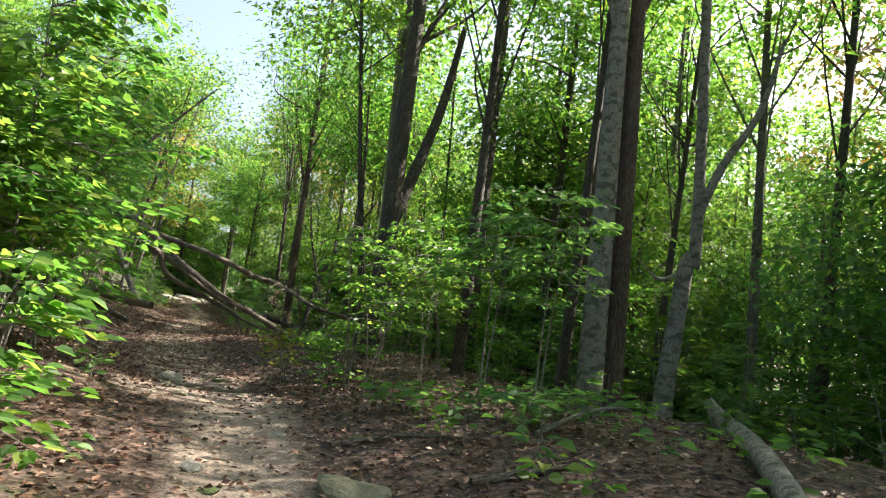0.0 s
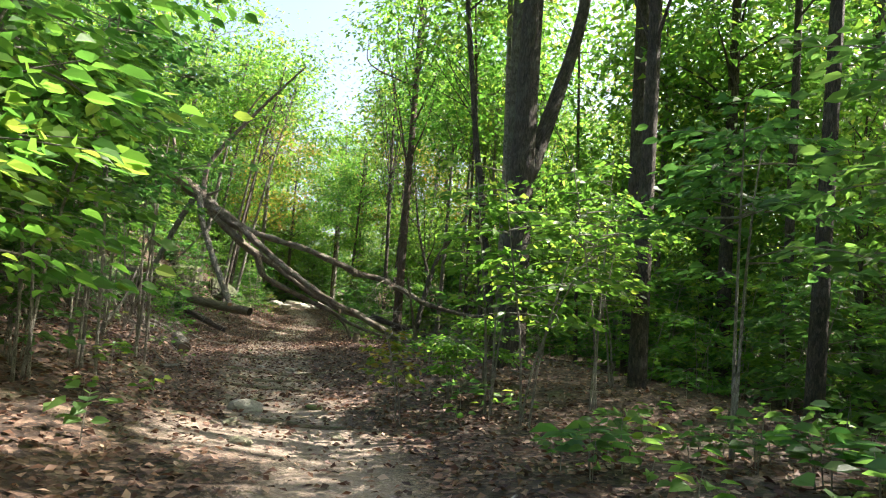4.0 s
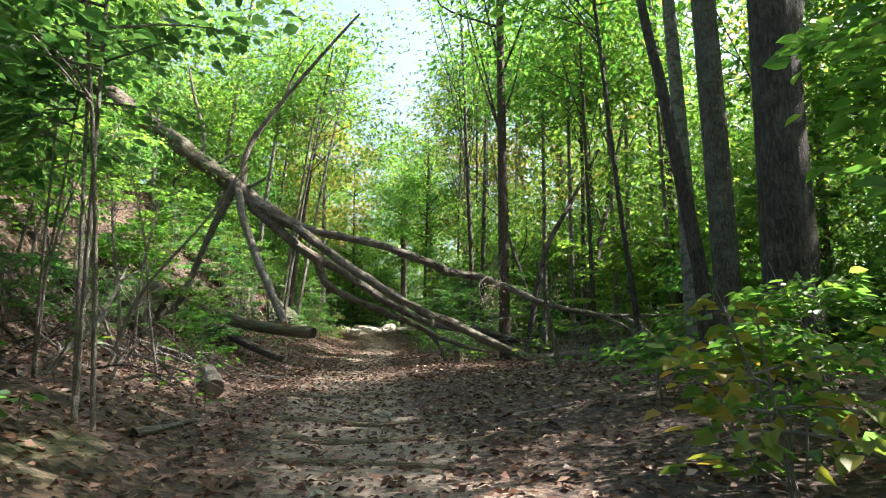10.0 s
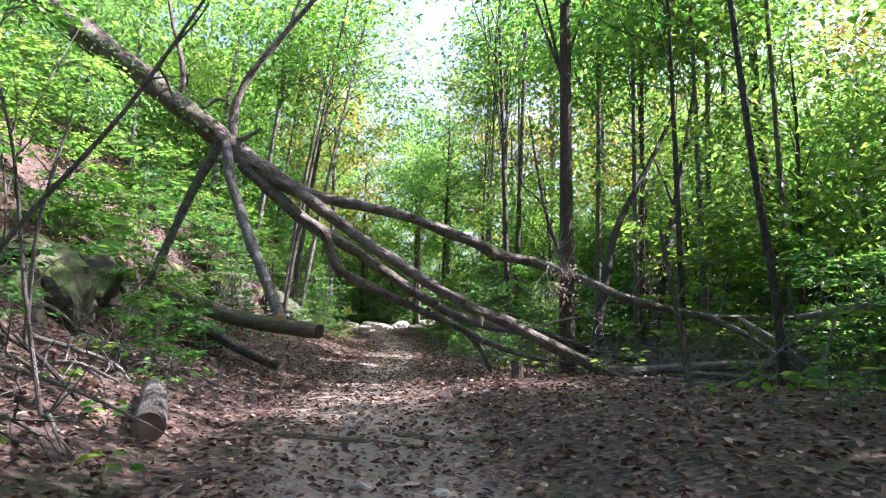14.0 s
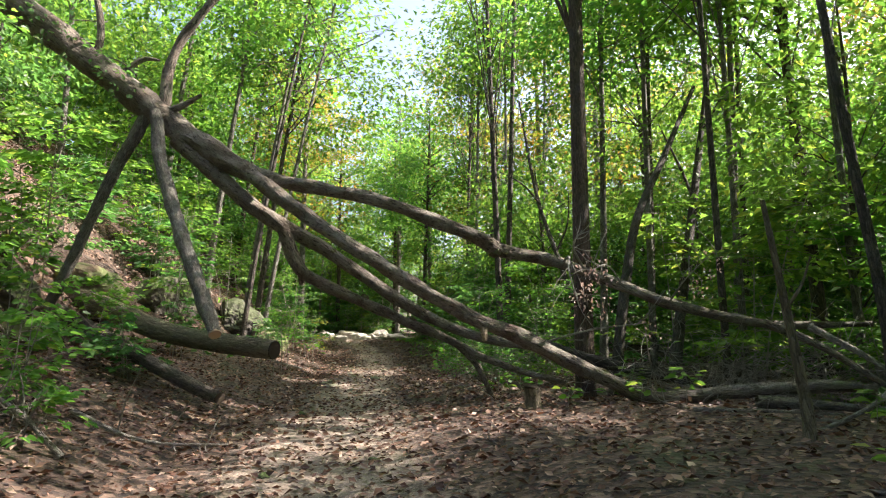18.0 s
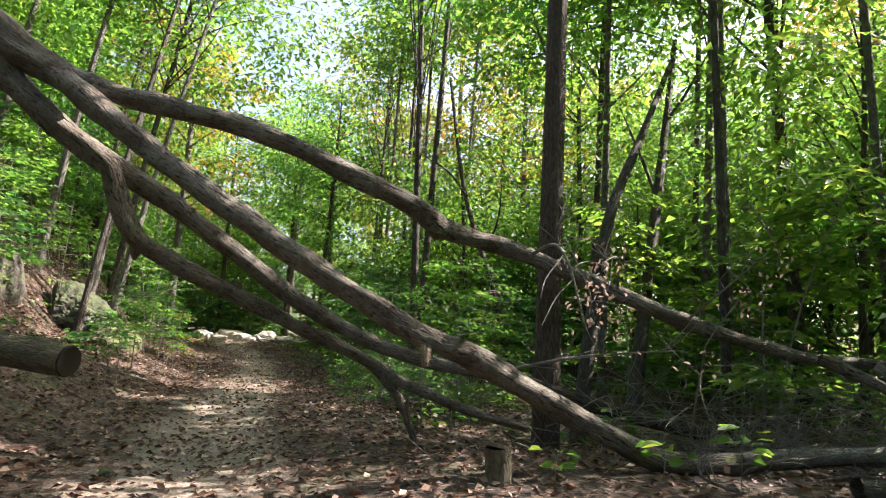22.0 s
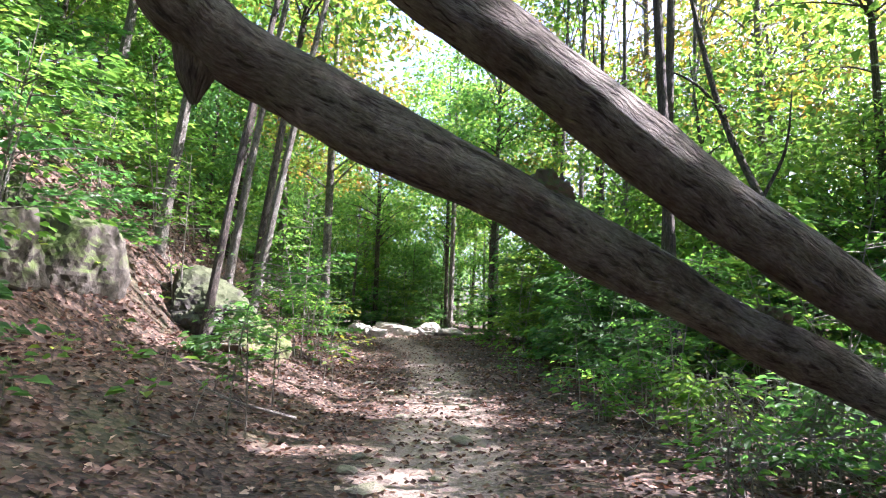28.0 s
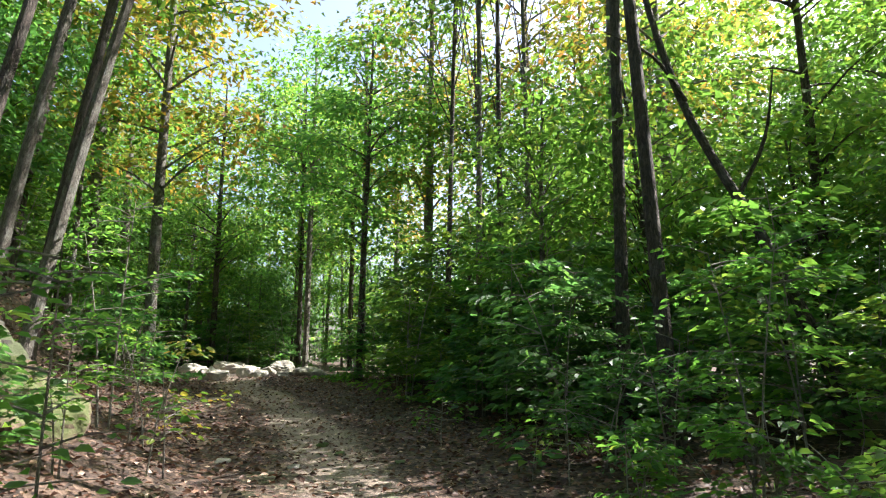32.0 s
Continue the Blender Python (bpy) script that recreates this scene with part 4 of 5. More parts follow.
def sapling_kind(seed, height, spread, n_branches, per_branch, leaf, mat, label, stems=2, near=False, bare=0.35, kind_of="sapling", place=None):
    """A slender young tree at the origin: thin stems, near-level branches, leaves in flat sprays."""
    rng = np.random.RandomState(seed)
    ob = tagged(new(kind_of), label, kind_of, "young trees")
    wood, at, way = Tubes(seed), [], []
    for k in range(stems):
        lean = rng.uniform(-0.28, 0.28, 2) * height
        h = height * rng.uniform(0.75, 1.0)
        foot = rng.uniform(-0.12, 0.12, 2) * (stems > 1)
        line = np.array([(foot[0], foot[1], -0.15), (foot[0] + lean[0] * 0.2, foot[1] + lean[1] * 0.2, h * 0.35), (lean[0] * 0.55 + foot[0], lean[1] * 0.6 + foot[1], h * 0.7), (lean[0] + foot[0], lean[1] + foot[1], h)])
        part("stem", Tubes(seed + k).add(line, np.array([0.013, 0.01, 0.007, 0.0035]) * (0.6 + height * 0.22), 6 if near else 5, 5 if near else 2, 0.04).mesh("stem", TWIG), ob)
        for b in range(n_branches // stems):
            f = rng.uniform(bare, 1.0)
            a = np.array([np.interp(f * h, line[:, 2], line[:, i]) for i in range(3)])
            turn, reach = rng.uniform(0, 6.283), spread * rng.uniform(0.45, 1.0) * (1.15 - 0.6 * f)
            d = np.array([math.cos(turn), math.sin(turn), rng.uniform(-0.05, 0.4)])
            mid, tip = a + d * reach * 0.5, a + d * reach + [0, 0, -0.12 * reach]
            radii = [0.006 + 0.0015 * height, 0.004 + 0.0007 * height, 0.002]
            if near and b < 12 // stems:
                part("branch", Tubes(seed + b).add([a, mid, tip], radii, 5, 2, 0.05).mesh("branch", TWIG), ob)
            else:
                wood.add([a, mid, tip], radii, 4 if near else 3, 3 if near else 1)
            u = rng.uniform(0.2, 1.0, per_branch) ** 0.8
            along = a[None] * (1 - u)[:, None] ** 2 + 2 * mid[None] * (u * (1 - u))[:, None] + tip[None] * (u**2)[:, None]
            side = np.array([-d[1], d[0], 0])
            sway = rng.normal(0, 0.2 * reach, per_branch)
            at.append(along + side * sway[:, None] + rng.normal(0, 0.05, (per_branch, 3)) * [1, 1, 0.7])
            way.append(d * rng.uniform(0.2, 1, (per_branch, 1)) + side * np.sign(sway)[:, None] * rng.uniform(0.2, 1.1, (per_branch, 1)) + [0, 0, -0.15])
    if wood.v:
        tagged(part("twig_spray", wood.mesh("twig_spray", TWIG), ob), kind="stuff")
    at, way = np.vstack(at), np.vstack(way)
    if place:
        keep = clear_of_sun(at @ np.array(place.to_3x3()).T + np.array(place.translation), rng, 0.9, 0.12)
        at, way = at[keep], way[keep]
    size = rng.uniform(0.65, 1.25, len(at)) * leaf
    build = broad_leaf_mesh if near else leaf_mesh
    tagged(part("leaves", build("leaves", at, way, size, rng, mat, slim=0.6), ob, "flat sprays of leaves"), kind="stuff")
    return ob


def spin(x, y, rng, scale=1.0, sink=0.0):
    return Matrix.Translation((x, y, z_at(x, y) - sink)) @ Matrix.Rotation(rng.uniform(0, 6.283), 4, "Z") @ Matrix.Diagonal((scale, scale, scale * rng.uniform(0.9, 1.12), 1))


def put_copies(kinds, spots, rng, low=0.8, high=1.25, sink=0.0):
    """Copies of the kinds at the spots; the kinds themselves take the first ones."""
    for i, (x, y) in enumerate(spots):
        m = spin(x, y, rng, rng.uniform(low, high), sink)
        if i < len(kinds):
            kinds[i].matrix_basis = m
        else:
            ob = copy_thing(kinds[rng.randint(len(kinds))], m)
            ob.matrix_basis = m


def scatter(rng, n, y0, y1, s0, s1, gap, taken):
    """Spots beside the trail, no two nearer than gap."""
    found = []
    for _ in range(n * 30):
        y = rng.uniform(y0, y1)
        s = rng.uniform(s0, s1)
        x = float(trail_x(y)) + s * 1.07
        if all((x - a) ** 2 + (y - b) ** 2 > gap * gap for a, b in taken):
            taken.append((x, y))
            found.append((x, y))
            if len(found) >= n:
                break
    return found


def in_sun_path(x, y, low, high, spread):
    """Whether a crown would stand between the sun and one of the sunlit openings."""
    for px, py, pz, r in LIT:
        for z in np.arange(low, high + 0.1, 0.7):
            h = max(z - pz, 0)
            fat = spread * math.sqrt(max(1 - ((z - (low + high) / 2) / ((high - low) / 2 + 0.4)) ** 2, 0)) * 0.82
            if z > pz + 1 and math.hypot(px + SUN_X * h - x, py + SUN_Y * h - y) < fat + r * 0.55:
                return True
    return False


def shaded(x, y, z, crowns):
    hits = 0
    for cx, cy, low, high, spread in crowns:
        m = (low + high) / 2
        for q in (m, low * 0.6 + high * 0.4):
            if math.hypot(x + SUN_X * (q - z) - cx, y + SUN_Y * (q - z) - cy) < spread * 0.85:
                hits += 1
                break
    return hits


def woods():
    rng = np.random.RandomState(77)
    tall = [tree_kind(100 + k, h, r, low, sp, n, lf, mat, bark, label) for k, (h, r, low, sp, n, lf, mat, bark, label) in enumerate([
        (17, 0.17, 5.5, 3.4, 3700, 0.28, GREEN, BARK_DARK, "tall slim woodland tree with a dark trunk"),
        (16, 0.14, 4.5, 3.1, 3700, 0.28, GREEN, BARK_GREY, "tall woodland tree with a grey trunk"),
        (18, 0.18, 6.0, 3.6, 3700, 0.28, TURNING, BARK_GREY, "tall woodland tree with yellowing leaves"),
        (15, 0.12, 4.0, 3.0, 3700, 0.27, GREEN, BARK_DARK, "tall thin woodland tree with dark bark"),
    ])]
    mid = [tree_kind(120 + k, h, r, low, sp, n, lf, mat, bark, label, 0.6, "small_tree") for k, (h, r, low, sp, n, lf, mat, bark, label) in enumerate([
        (8.5, 0.085, 2.0, 2.5, 3600, 0.215, GREEN, BARK_GREY, "small leafy understory tree"),
        (7.0, 0.07, 1.4, 2.4, 3600, 0.215, GREEN, BARK_DARK, "small spreading understory tree"),
        (6.0, 0.06, 1.0, 2.2, 3600, 0.215, DEEP, BARK_DARK, "small dark green understory tree"),
        (9.5, 0.09, 2.6, 2.6, 3600, 0.22, GREEN, BARK_GREY, "slender leafy understory tree"),
    ])]
    taken = [tuple(o.children[0].data.vertices[0].co[:2]) for o in scene.objects if o.name.startswith("tree") and o.children and o.parent is None and o not in tall and o not in mid]
    # spots of added trees, chosen mainly for the shade they throw
    shade = [(3.2, 29.6),  (6.5, 36.0), (9.5, 33.0), (12.5, 38.0), (9.0, 40.5), (3.5, 41.0), (5.0, 23.8), (2.8, 26.8), (8.2, 24.4), (5.6, 29.0), (10.2, 11.6), (8.4, 8.6), (-4.6, 46.5), (-2.0, 46.0), (-6.6, 48.5), (-22.5, 47.5), (-15.0, 50.5), (-26.0, 50.0), (-18.0, 53.5), (-13.5, 52.0), (-10.0, 50.5), (-7.0, 53.5), (-11.5, 56.5), (-4.0, 50.5), (-20.5, 63.0), (-27.0, 61.5), (-30.0, 56.0), (-24.5, 67.0), (-9.0, 60.0), (-5.0, 57.5), (-1.0, 54.0), (-17.0, 67.0), (-13.0, 64.0), (3.0, 56.0), (-32.0, 64.0), (-28.5, 46.5), (-27.0, 53.5), (1.5, 44.5), (5.0, 48.0)]
    wanted = shade + scatter(rng, 30, 18, 66, 5.5, 30, 4.0, taken) + scatter(rng, 9, 10, 26, 12, 30, 4.0, taken) + scatter(rng, 30, 24, 75, -34, -8, 4.2, taken) + scatter(rng, 8, -6, 10, 7, 22, 4, taken) + scatter(rng, 10, -8, 16, -26, -9, 4, taken) + scatter(rng, 14, 62, 85, -18, 18, 4, taken) + scatter(rng, 18, 34, 62, 13, 32, 3.2, taken)
    spots = [(x, y) for x, y in wanted if not in_sun_path(x, y, z_at(x, y) + 5.0, z_at(x, y) + 17.0, 3.3)]
    crowns = [(x, y, z_at(x, y) + 5.0, z_at(x, y) + 16.5, 3.3) for x, y in spots]
    for o in scene.objects:
        if o.name.startswith("crown") and o.parent and not o.parent.matrix_basis.translation.length and o.parent not in tall and o.parent not in mid:
            c = np.array([v.co[:] for v in o.data.vertices])[::7]
            crowns.append((*c[:, :2].mean(0), np.percentile(c[:, 2], 5), np.percentile(c[:, 2], 95), float(c[:, :2].std(0).mean()) * 1.7))
    # add trees on the sun's side wherever the walk would lack leaf shade
    for y in np.arange(1, 56, 2.0):
        for side in (0, 2.2, -2.2, 4.6, -4.6, 7.0, -7.0, -9.0):
            x = float(trail_x(y)) + side
            z = z_at(x, y)
            if any(math.hypot(x - a, y - b) < r + 1.2 for a, b, _, r in LIT) or shaded(x, y, z, crowns):
                continue
            for _ in range(14):
                h = rng.uniform(8.5, 13.5)
                tx, ty = x + SUN_X * h + rng.uniform(-1.6, 1.6), y + SUN_Y * h + rng.uniform(-1.6, 1.6)
                base = z_at(tx, ty)
                if (aside(tx, ty) > (11.0 if ty < 22 else 6.5 if ty < 36 else 4.5) or aside(tx, ty) < -7) and all(math.hypot(tx - a, ty - b) > 1.7 for a, b in taken) and not in_sun_path(tx, ty, base + 5.0, base + 17.0, 3.3):
                    taken.append((tx, ty))
                    spots.append((tx, ty))
                    crowns.append((tx, ty, base + 5.0, base + 16.5, 3.3))
                    break
    put_copies(tall, spots, rng, 0.92, 1.12)
    # very tall trees added so that their crowns, mostly unseen, shade the bank and right side
    high = [tree_kind(140 + k, 24, 0.2, 11, 4.4, 4200, 0.3, GREEN, bark, label) for k, (bark, label) in enumerate([(BARK_DARK, "very tall dark-barked tree added for shade"), (BARK_GREY, "very tall grey-barked tree added for shade")])]
    lofty = []
    for y in np.arange(6, 38, 2.0):
        for side, lift in ((-4.6, 2.5), (-6.5, 0.5), (-8.5, 0.5), (-6.5, 3.0), (-10.5, 0.5), (12.0, 3.0), (8.0, 3.0), (16.0, 3.0)):
            if (side < 0 and y > 31) or (side > 0 and side != 12.0 and y > 24):
                continue
            x = float(trail_x(y)) + side
            z = z_at(x, y) + lift
            if any(math.hypot(x - a, y - b) < r + 0.9 for a, b, _, r in LIT) or shaded(x, y, z, crowns):
                continue
            for _ in range(20):
                h = rng.uniform(11, 19)
                tx, ty = x + SUN_X * h + rng.uniform(-1.6, 1.6), y + SUN_Y * h + rng.uniform(-1.6, 1.6)
                base = z_at(tx, ty)
                if aside(tx, ty) > (9.0 if ty < 22 else 5.5) and z + h < base + 23 and all(math.hypot(tx - a, ty - b) > 1.8 for a, b in taken) and not in_sun_path(tx, ty, base + 11.0, base + 24.0, 4.4):
                    taken.append((tx, ty))
                    lofty.append((tx, ty))
                    crowns.append((tx, ty, base + 11.0, base + 24.0, 4.4))
                    break
    put_copies(high, lofty, rng, 0.95, 1.05)
    taken = list(taken)
    wanted = scatter(rng, 16, 17, 36, 10.5, 24, 2.6, taken) + scatter(rng, 24, 36, 70, 5.0, 24, 2.6, taken) + scatter(rng, 30, 10, 30, 11, 24, 2.0, taken) + scatter(rng, 14, 29, 46, 9, 18, 2.2, taken) + scatter(rng, 24, 26, 52, 9, 24, 2.0, taken) + scatter(rng, 34, 22, 72, -28, -8.0, 2.8, taken) + scatter(rng, 9, -2, 16, -18, -6.5, 2.6, taken) + scatter(rng, 34, 63, 76, -14, 14, 2.0, taken) + scatter(rng, 12, 44, 60, 5.0, 9, 1.9, taken) + scatter(rng, 10, 44, 60, -9, -5.0, 2.0, taken) + scatter(rng, 10, 38, 50, -14, -6, 2.2, taken)
    put_copies(mid, [(x, y) for x, y in wanted if not in_sun_path(x, y, z_at(x, y) + 2, z_at(x, y) + 8.5, 2.3)], rng, 0.8, 1.15)

    # added trees; the last two keep the trail farther on in shade
    for k, (x, y) in enumerate([(2.0, 36.0), (-5.9, 45.2), (-8.0, 49.6)]):
        m = spin(x, y, np.random.RandomState(5 + k), 1.0)
        copy_thing(tall[k * 3 % 4], m).matrix_basis = m
    for k, (x, y) in enumerate([(-2.3, 39.4), (1.5, 40.9)]):
        m = spin(x, y, np.random.RandomState(15 + k), 1.0)
        copy_thing(mid[k * 3 % 4], m).matrix_basis = m


woods()


def thickets():
    rng = np.random.RandomState(31)
    fine = [sapling_kind(200 + k, h, sp, nb, per, lf, mat, label, stems, False, 0.07, "shrub" if "shrub" in label else "sapling") for k, (h, sp, nb, per, lf, mat, label, stems) in enumerate([
        (3.2, 1.5, 27, 36, 0.18, DEEP, "dark green shrubby sapling in the understory", 3),
        (2.4, 1.4, 24, 36, 0.17, DEEP, "low dark green understory shrub", 3),
        (2.8, 1.4, 24, 36, 0.17, GREEN, "leafy green sapling in the understory", 2),
        (1.6, 1.1, 21, 34, 0.15, GREEN, "low leafy shrub under the trees", 3),
        (3.8, 1.6, 28, 38, 0.19, GREEN, "tall leafy sapling under the trees", 2),
    ])]
    taken = []
    spots = scatter(rng, 64, 12, 32, 7.5, 20, 1.4, taken) + scatter(rng, 70, 30, 62, 6.4, 18, 1.6, taken) + scatter(rng, 38, 17, 34, -14, -5.6, 1.7, taken) + scatter(rng, 40, 33, 62, -13, -4.6, 1.7, taken) + scatter(rng, 16, 2, 17, -12, -5.2, 1.6, taken) + scatter(rng, 70, 62, 74, -12, 13, 1.15, taken) + scatter(rng, 8, 38, 44, 4.6, 7, 1.3, taken) + scatter(rng, 16, 42, 54, 3.0, 6.0, 1.2, taken) + scatter(rng, 14, 44, 58, -7, -3.4, 1.3, taken) + scatter(rng, 14, 60.3, 62.5, -3, 6, 0.9, taken)
    put_copies(fine, [(x, y) for x, y in spots if y < 52 or not in_sun_path(x, y, z_at(x, y) + 0.3, z_at(x, y) + 3.6, 1.4)], rng, 0.75, 1.3)


thickets()


def near_saplings():
    """Young trees and overhanging boughs close to the trail, with large single leaves."""
    rng = np.random.RandomState(8)
    def one(seed, x, y, h, sp, nb, per, leaf, mat, label, stems=2, bare=0.35):
        m = spin(x, y, rng)
        sapling_kind(seed, h, sp, nb, per, leaf, mat, label, stems, True, bare, "bush" if "bush" in label else "sapling", m).matrix_basis = m

    one(301, -2.1, 15.5, 3.0, 1.4, 34, 34, 0.14, GREEN, "bright green sapling with pale bare stems", 4, 0.42)
    one(302, -1.5, 14.5, 3.3, 1.5, 34, 34, 0.145, GREEN, "bright green sapling beside the trail", 3, 0.45)
    # 355, 357, 358 and 394 take the darker leaves to look shaded
    one(355, 1.35, 11.7, 3.7, 1.6, 24, 24, 0.15, DEEP, "tall sapling with a bough of large leaves", 2, 0.5)
    one(356, -6.4, 11.9, 4.3, 1.9, 36, 34, 0.15, GREEN, "tall bush with boughs of large leaves over the trail", 3, 0.45)
    one(357, -6.9, 13.4, 5.6, 2.2, 46, 44, 0.14, DEEP, "tall bush with overhanging boughs, shade put into its leaf colour", 3, 0.45)
    one(358, -8.2, 16.2, 6.0, 2.3, 46, 44, 0.14, DEEP, "tall bush with overhanging boughs, shade put into its leaf colour", 3, 0.5)
    one(303, -3.3, 15.0, 1.3, 0.8, 12, 20, 0.1, TURNING, "small yellowing sapling with a white stem", 2, 0.4)
    one(394, 0.5, 13.0, 4.4, 1.6, 30, 30, 0.14, DEEP, "tall sapling with large leaves", 2, 0.5)
    one(305, -0.6, 16.0, 3.6, 1.5, 32, 38, 0.115, GREEN, "tall sapling with bright leaves and a bare foot", 3, 0.5)
    one(306, -0.2, 17.6, 3.6, 1.4, 30, 38, 0.115, GREEN, "leafy sapling by the trail", 2, 0.4)
    one(307, -5.2, 8.2, 3.6, 2.0, 54, 60, 0.14, GREEN, "leafy bush with boughs hanging over the trail", 4, 0.3)
    one(308, -4.6, 5.6, 3.4, 1.9, 50, 60, 0.14, GREEN, "leafy bush with bare lower stems", 4, 0.3)
    one(309, -6.6, 11.0, 4.2, 2.1, 56, 64, 0.14, GREEN, "tall leafy bush beside the trail", 4, 0.35)
    one(310, -7.6, 14.0, 4.0, 1.8, 36, 44, 0.13, DEEP, "dark leafy bush with bare stems", 3, 0.45)
    one(311, -9.6, 16.8, 3.2, 1.5, 24, 34, 0.13, DEEP, "thin bush on the bank", 3, 0.5)
    one(312, -3.9, 3.3, 2.4, 1.4, 34, 46, 0.13, GREEN, "leafy bush at the trail's edge", 3, 0.25)
    one(360, -2.9, 16.9, 1.1, 0.75, 22, 26, 0.1, GREEN, "low bright sapling with white stems", 4, 0.35)
    one(361, -2.5, 17.9, 1.5, 0.9, 24, 30, 0.11, GREEN, "bright sapling with thin white stems", 4, 0.35)
    one(362, -3.7, 19.4, 0.9, 0.7, 16, 22, 0.1, GREEN, "low green sapling by the trail", 3, 0.3)
    one(363, -13.0, 42.0, 2.6, 1.2, 20, 26, 0.086, GREEN, "slender sapling with a pale stem", 1, 0.35)
    one(364, -14.0, 40.6, 0.9, 0.6, 10, 8, 0.078, GREEN, "small sapling at the trail's edge", 1, 0.3)
    one(365, -17.1, 36.4, 1.3, 0.8, 16, 12, 0.078, GREEN, "pale-stemmed sapling at the foot of the bank", 2, 0.35)
    one(366, -17.6, 38.6, 1.6, 1.0, 16, 10, 0.078, GREEN, "crooked sapling with few leaves", 2, 0.4)
    one(367, -12.2, 40.2, 3.2, 1.7, 40, 44, 0.13, DEEP, "dark leafy young tree by the trail", 2, 0.12)
    one(368, -13.0, 44.0, 3.4, 1.8, 44, 46, 0.14, DEEP, "dark leafy young tree by the trail", 2, 0.1)
    one(369, -11.0, 42.4, 3.0, 1.7, 40, 44, 0.13, DEEP, "dark leafy young tree by the trail", 2, 0.1)
    one(370, -19.4, 36.6, 3.0, 1.3, 20, 22, 0.086, GREEN, "thin sapling leaning out from the bank", 2, 0.3)
    one(371, -18.2, 38.8, 3.4, 1.4, 22, 24, 0.086, GREEN, "thin sapling leaning out from the bank", 2, 0.3)
    one(372, -20.4, 33.2, 2.4, 1.2, 18, 22, 0.086, GREEN, "thin sapling on the sunlit bank", 2, 0.3)
    one(373, -17.2, 31.4, 3.6, 1.6, 24, 26, 0.12, GREEN, "tall thin sapling at the foot of the bank", 2, 0.4)
    one(380, -12.6, 19.6, 1.2, 0.9, 20, 24, 0.11, DEEP, "low dark bush at the foot of the bank", 3, 0.1)
    one(381, -13.3, 21.3, 1.3, 0.9, 22, 24, 0.11, DEEP, "low dark bush at the foot of the bank", 3, 0.1)
    one(382, -11.6, 18.0, 1.5, 1.0, 22, 26, 0.11, DEEP, "dark bush with bare stems", 3, 0.25)
    one(383, -10.4, 16.2, 2.0, 1.1, 22, 26, 0.11, DEEP, "dark bush with bare stems", 4, 0.35)
    one(384, -15.9, 27.6, 1.4, 0.9, 18, 24, 0.12, GREEN, "leafy bush under the fallen tree", 2, 0.2)
    one(385, -16.8, 25.2, 1.6, 1.0, 18, 24, 0.12, GREEN, "leafy bush above the stone outcrop", 2, 0.2)
    one(386, -9.0, 14.6, 3.4, 1.5, 30, 34, 0.12, DEEP, "tall dark bush with pale stems", 4, 0.45)
    one(387, -17.8, 27.6, 2.2, 1.2, 22, 26, 0.12, GREEN, "sapling on the slope", 2, 0.3)
    one(388, -8.3, 12.6, 3.0, 1.5, 30, 36, 0.12, DEEP, "dark bush with bare stems", 4, 0.4)
    one(389, -12.0, 22.9, 0.6, 0.5, 10, 12, 0.1, GREEN, "small leafy plant beside the trail", 2, 0.2)
    one(392, -11.5, 37.6, 2.0, 1.0, 24, 26, 0.095, DEEP, "dark leafy sapling before a slim tree", 2, 0.12)
    one(391, -11.9, 38.6, 1.6, 1.1, 26, 28, 0.095, DEEP, "dark leafy sapling at the trail's edge", 2, 0.12)
    one(313, -15.4, 33.0, 1.5, 0.9, 14, 10, 0.078, GREEN, "sapling with a crooked pale stem", 2, 0.4)
    one(314, -16.0, 34.6, 2.3, 1.0, 16, 10, 0.078, GREEN, "thin sapling at the foot of the bank", 1, 0.35)
    one(315, -16.7, 37.4, 1.4, 0.9, 14, 10, 0.078, TURNING, "low sapling at the trail's edge", 2, 0.3)
    one(316, -11.0, 36.6, 2.4, 1.2, 24, 26, 0.08, GREEN, "sapling with level sprays of leaves", 2, 0.4)
    one(317, -9.0, 36.2, 2.8, 1.3, 22, 26, 0.08, GREEN, "sapling with level sprays of leaves", 2, 0.4)
    one(318, -10.6, 34.6, 1.0, 0.9, 40, 17, 0.094, GREEN, "tangled low bush with grey twigs", 6, 0.1)
    one(319, -9.9, 33.3, 1.0, 0.9, 40, 16, 0.094, DEEP, "tangled low bush with grey twigs", 6, 0.1)
    one(320, -9.2, 34.6, 1.2, 1.1, 44, 17, 0.094, GREEN, "tangled bush with grey twigs", 6, 0.12)
    one(330, -11.2, 35.9, 0.9, 0.8, 30, 15, 0.094, GREEN, "tangled low bush with grey twigs", 5, 0.1)
    one(331, -8.6, 33.0, 1.2, 1.1, 40, 16, 0.094, GREEN, "tangled bush with grey twigs", 6, 0.12)
    one(332, -12.0, 36.6, 0.8, 0.6, 16, 22, 0.086, GREEN, "low bush at the trail's edge", 4, 0.1)
    one(333, -13.6, 19.4, 4.6, 1.9, 34, 44, 0.14, GREEN, "tall leafy bush on the bank", 3, 0.35)
    one(334, -15.2, 22.0, 5.0, 2.0, 34, 44, 0.14, GREEN, "tall leafy bush on the bank", 3, 0.4)
    one(335, -11.9, 17.2, 4.4, 1.8, 32, 42, 0.14, DEEP, "tall leafy bush on the bank", 3, 0.4)
    one(336, -17.2, 24.4, 4.6, 2.0, 34, 44, 0.14, GREEN, "tall leafy bush on the bank", 3, 0.3)
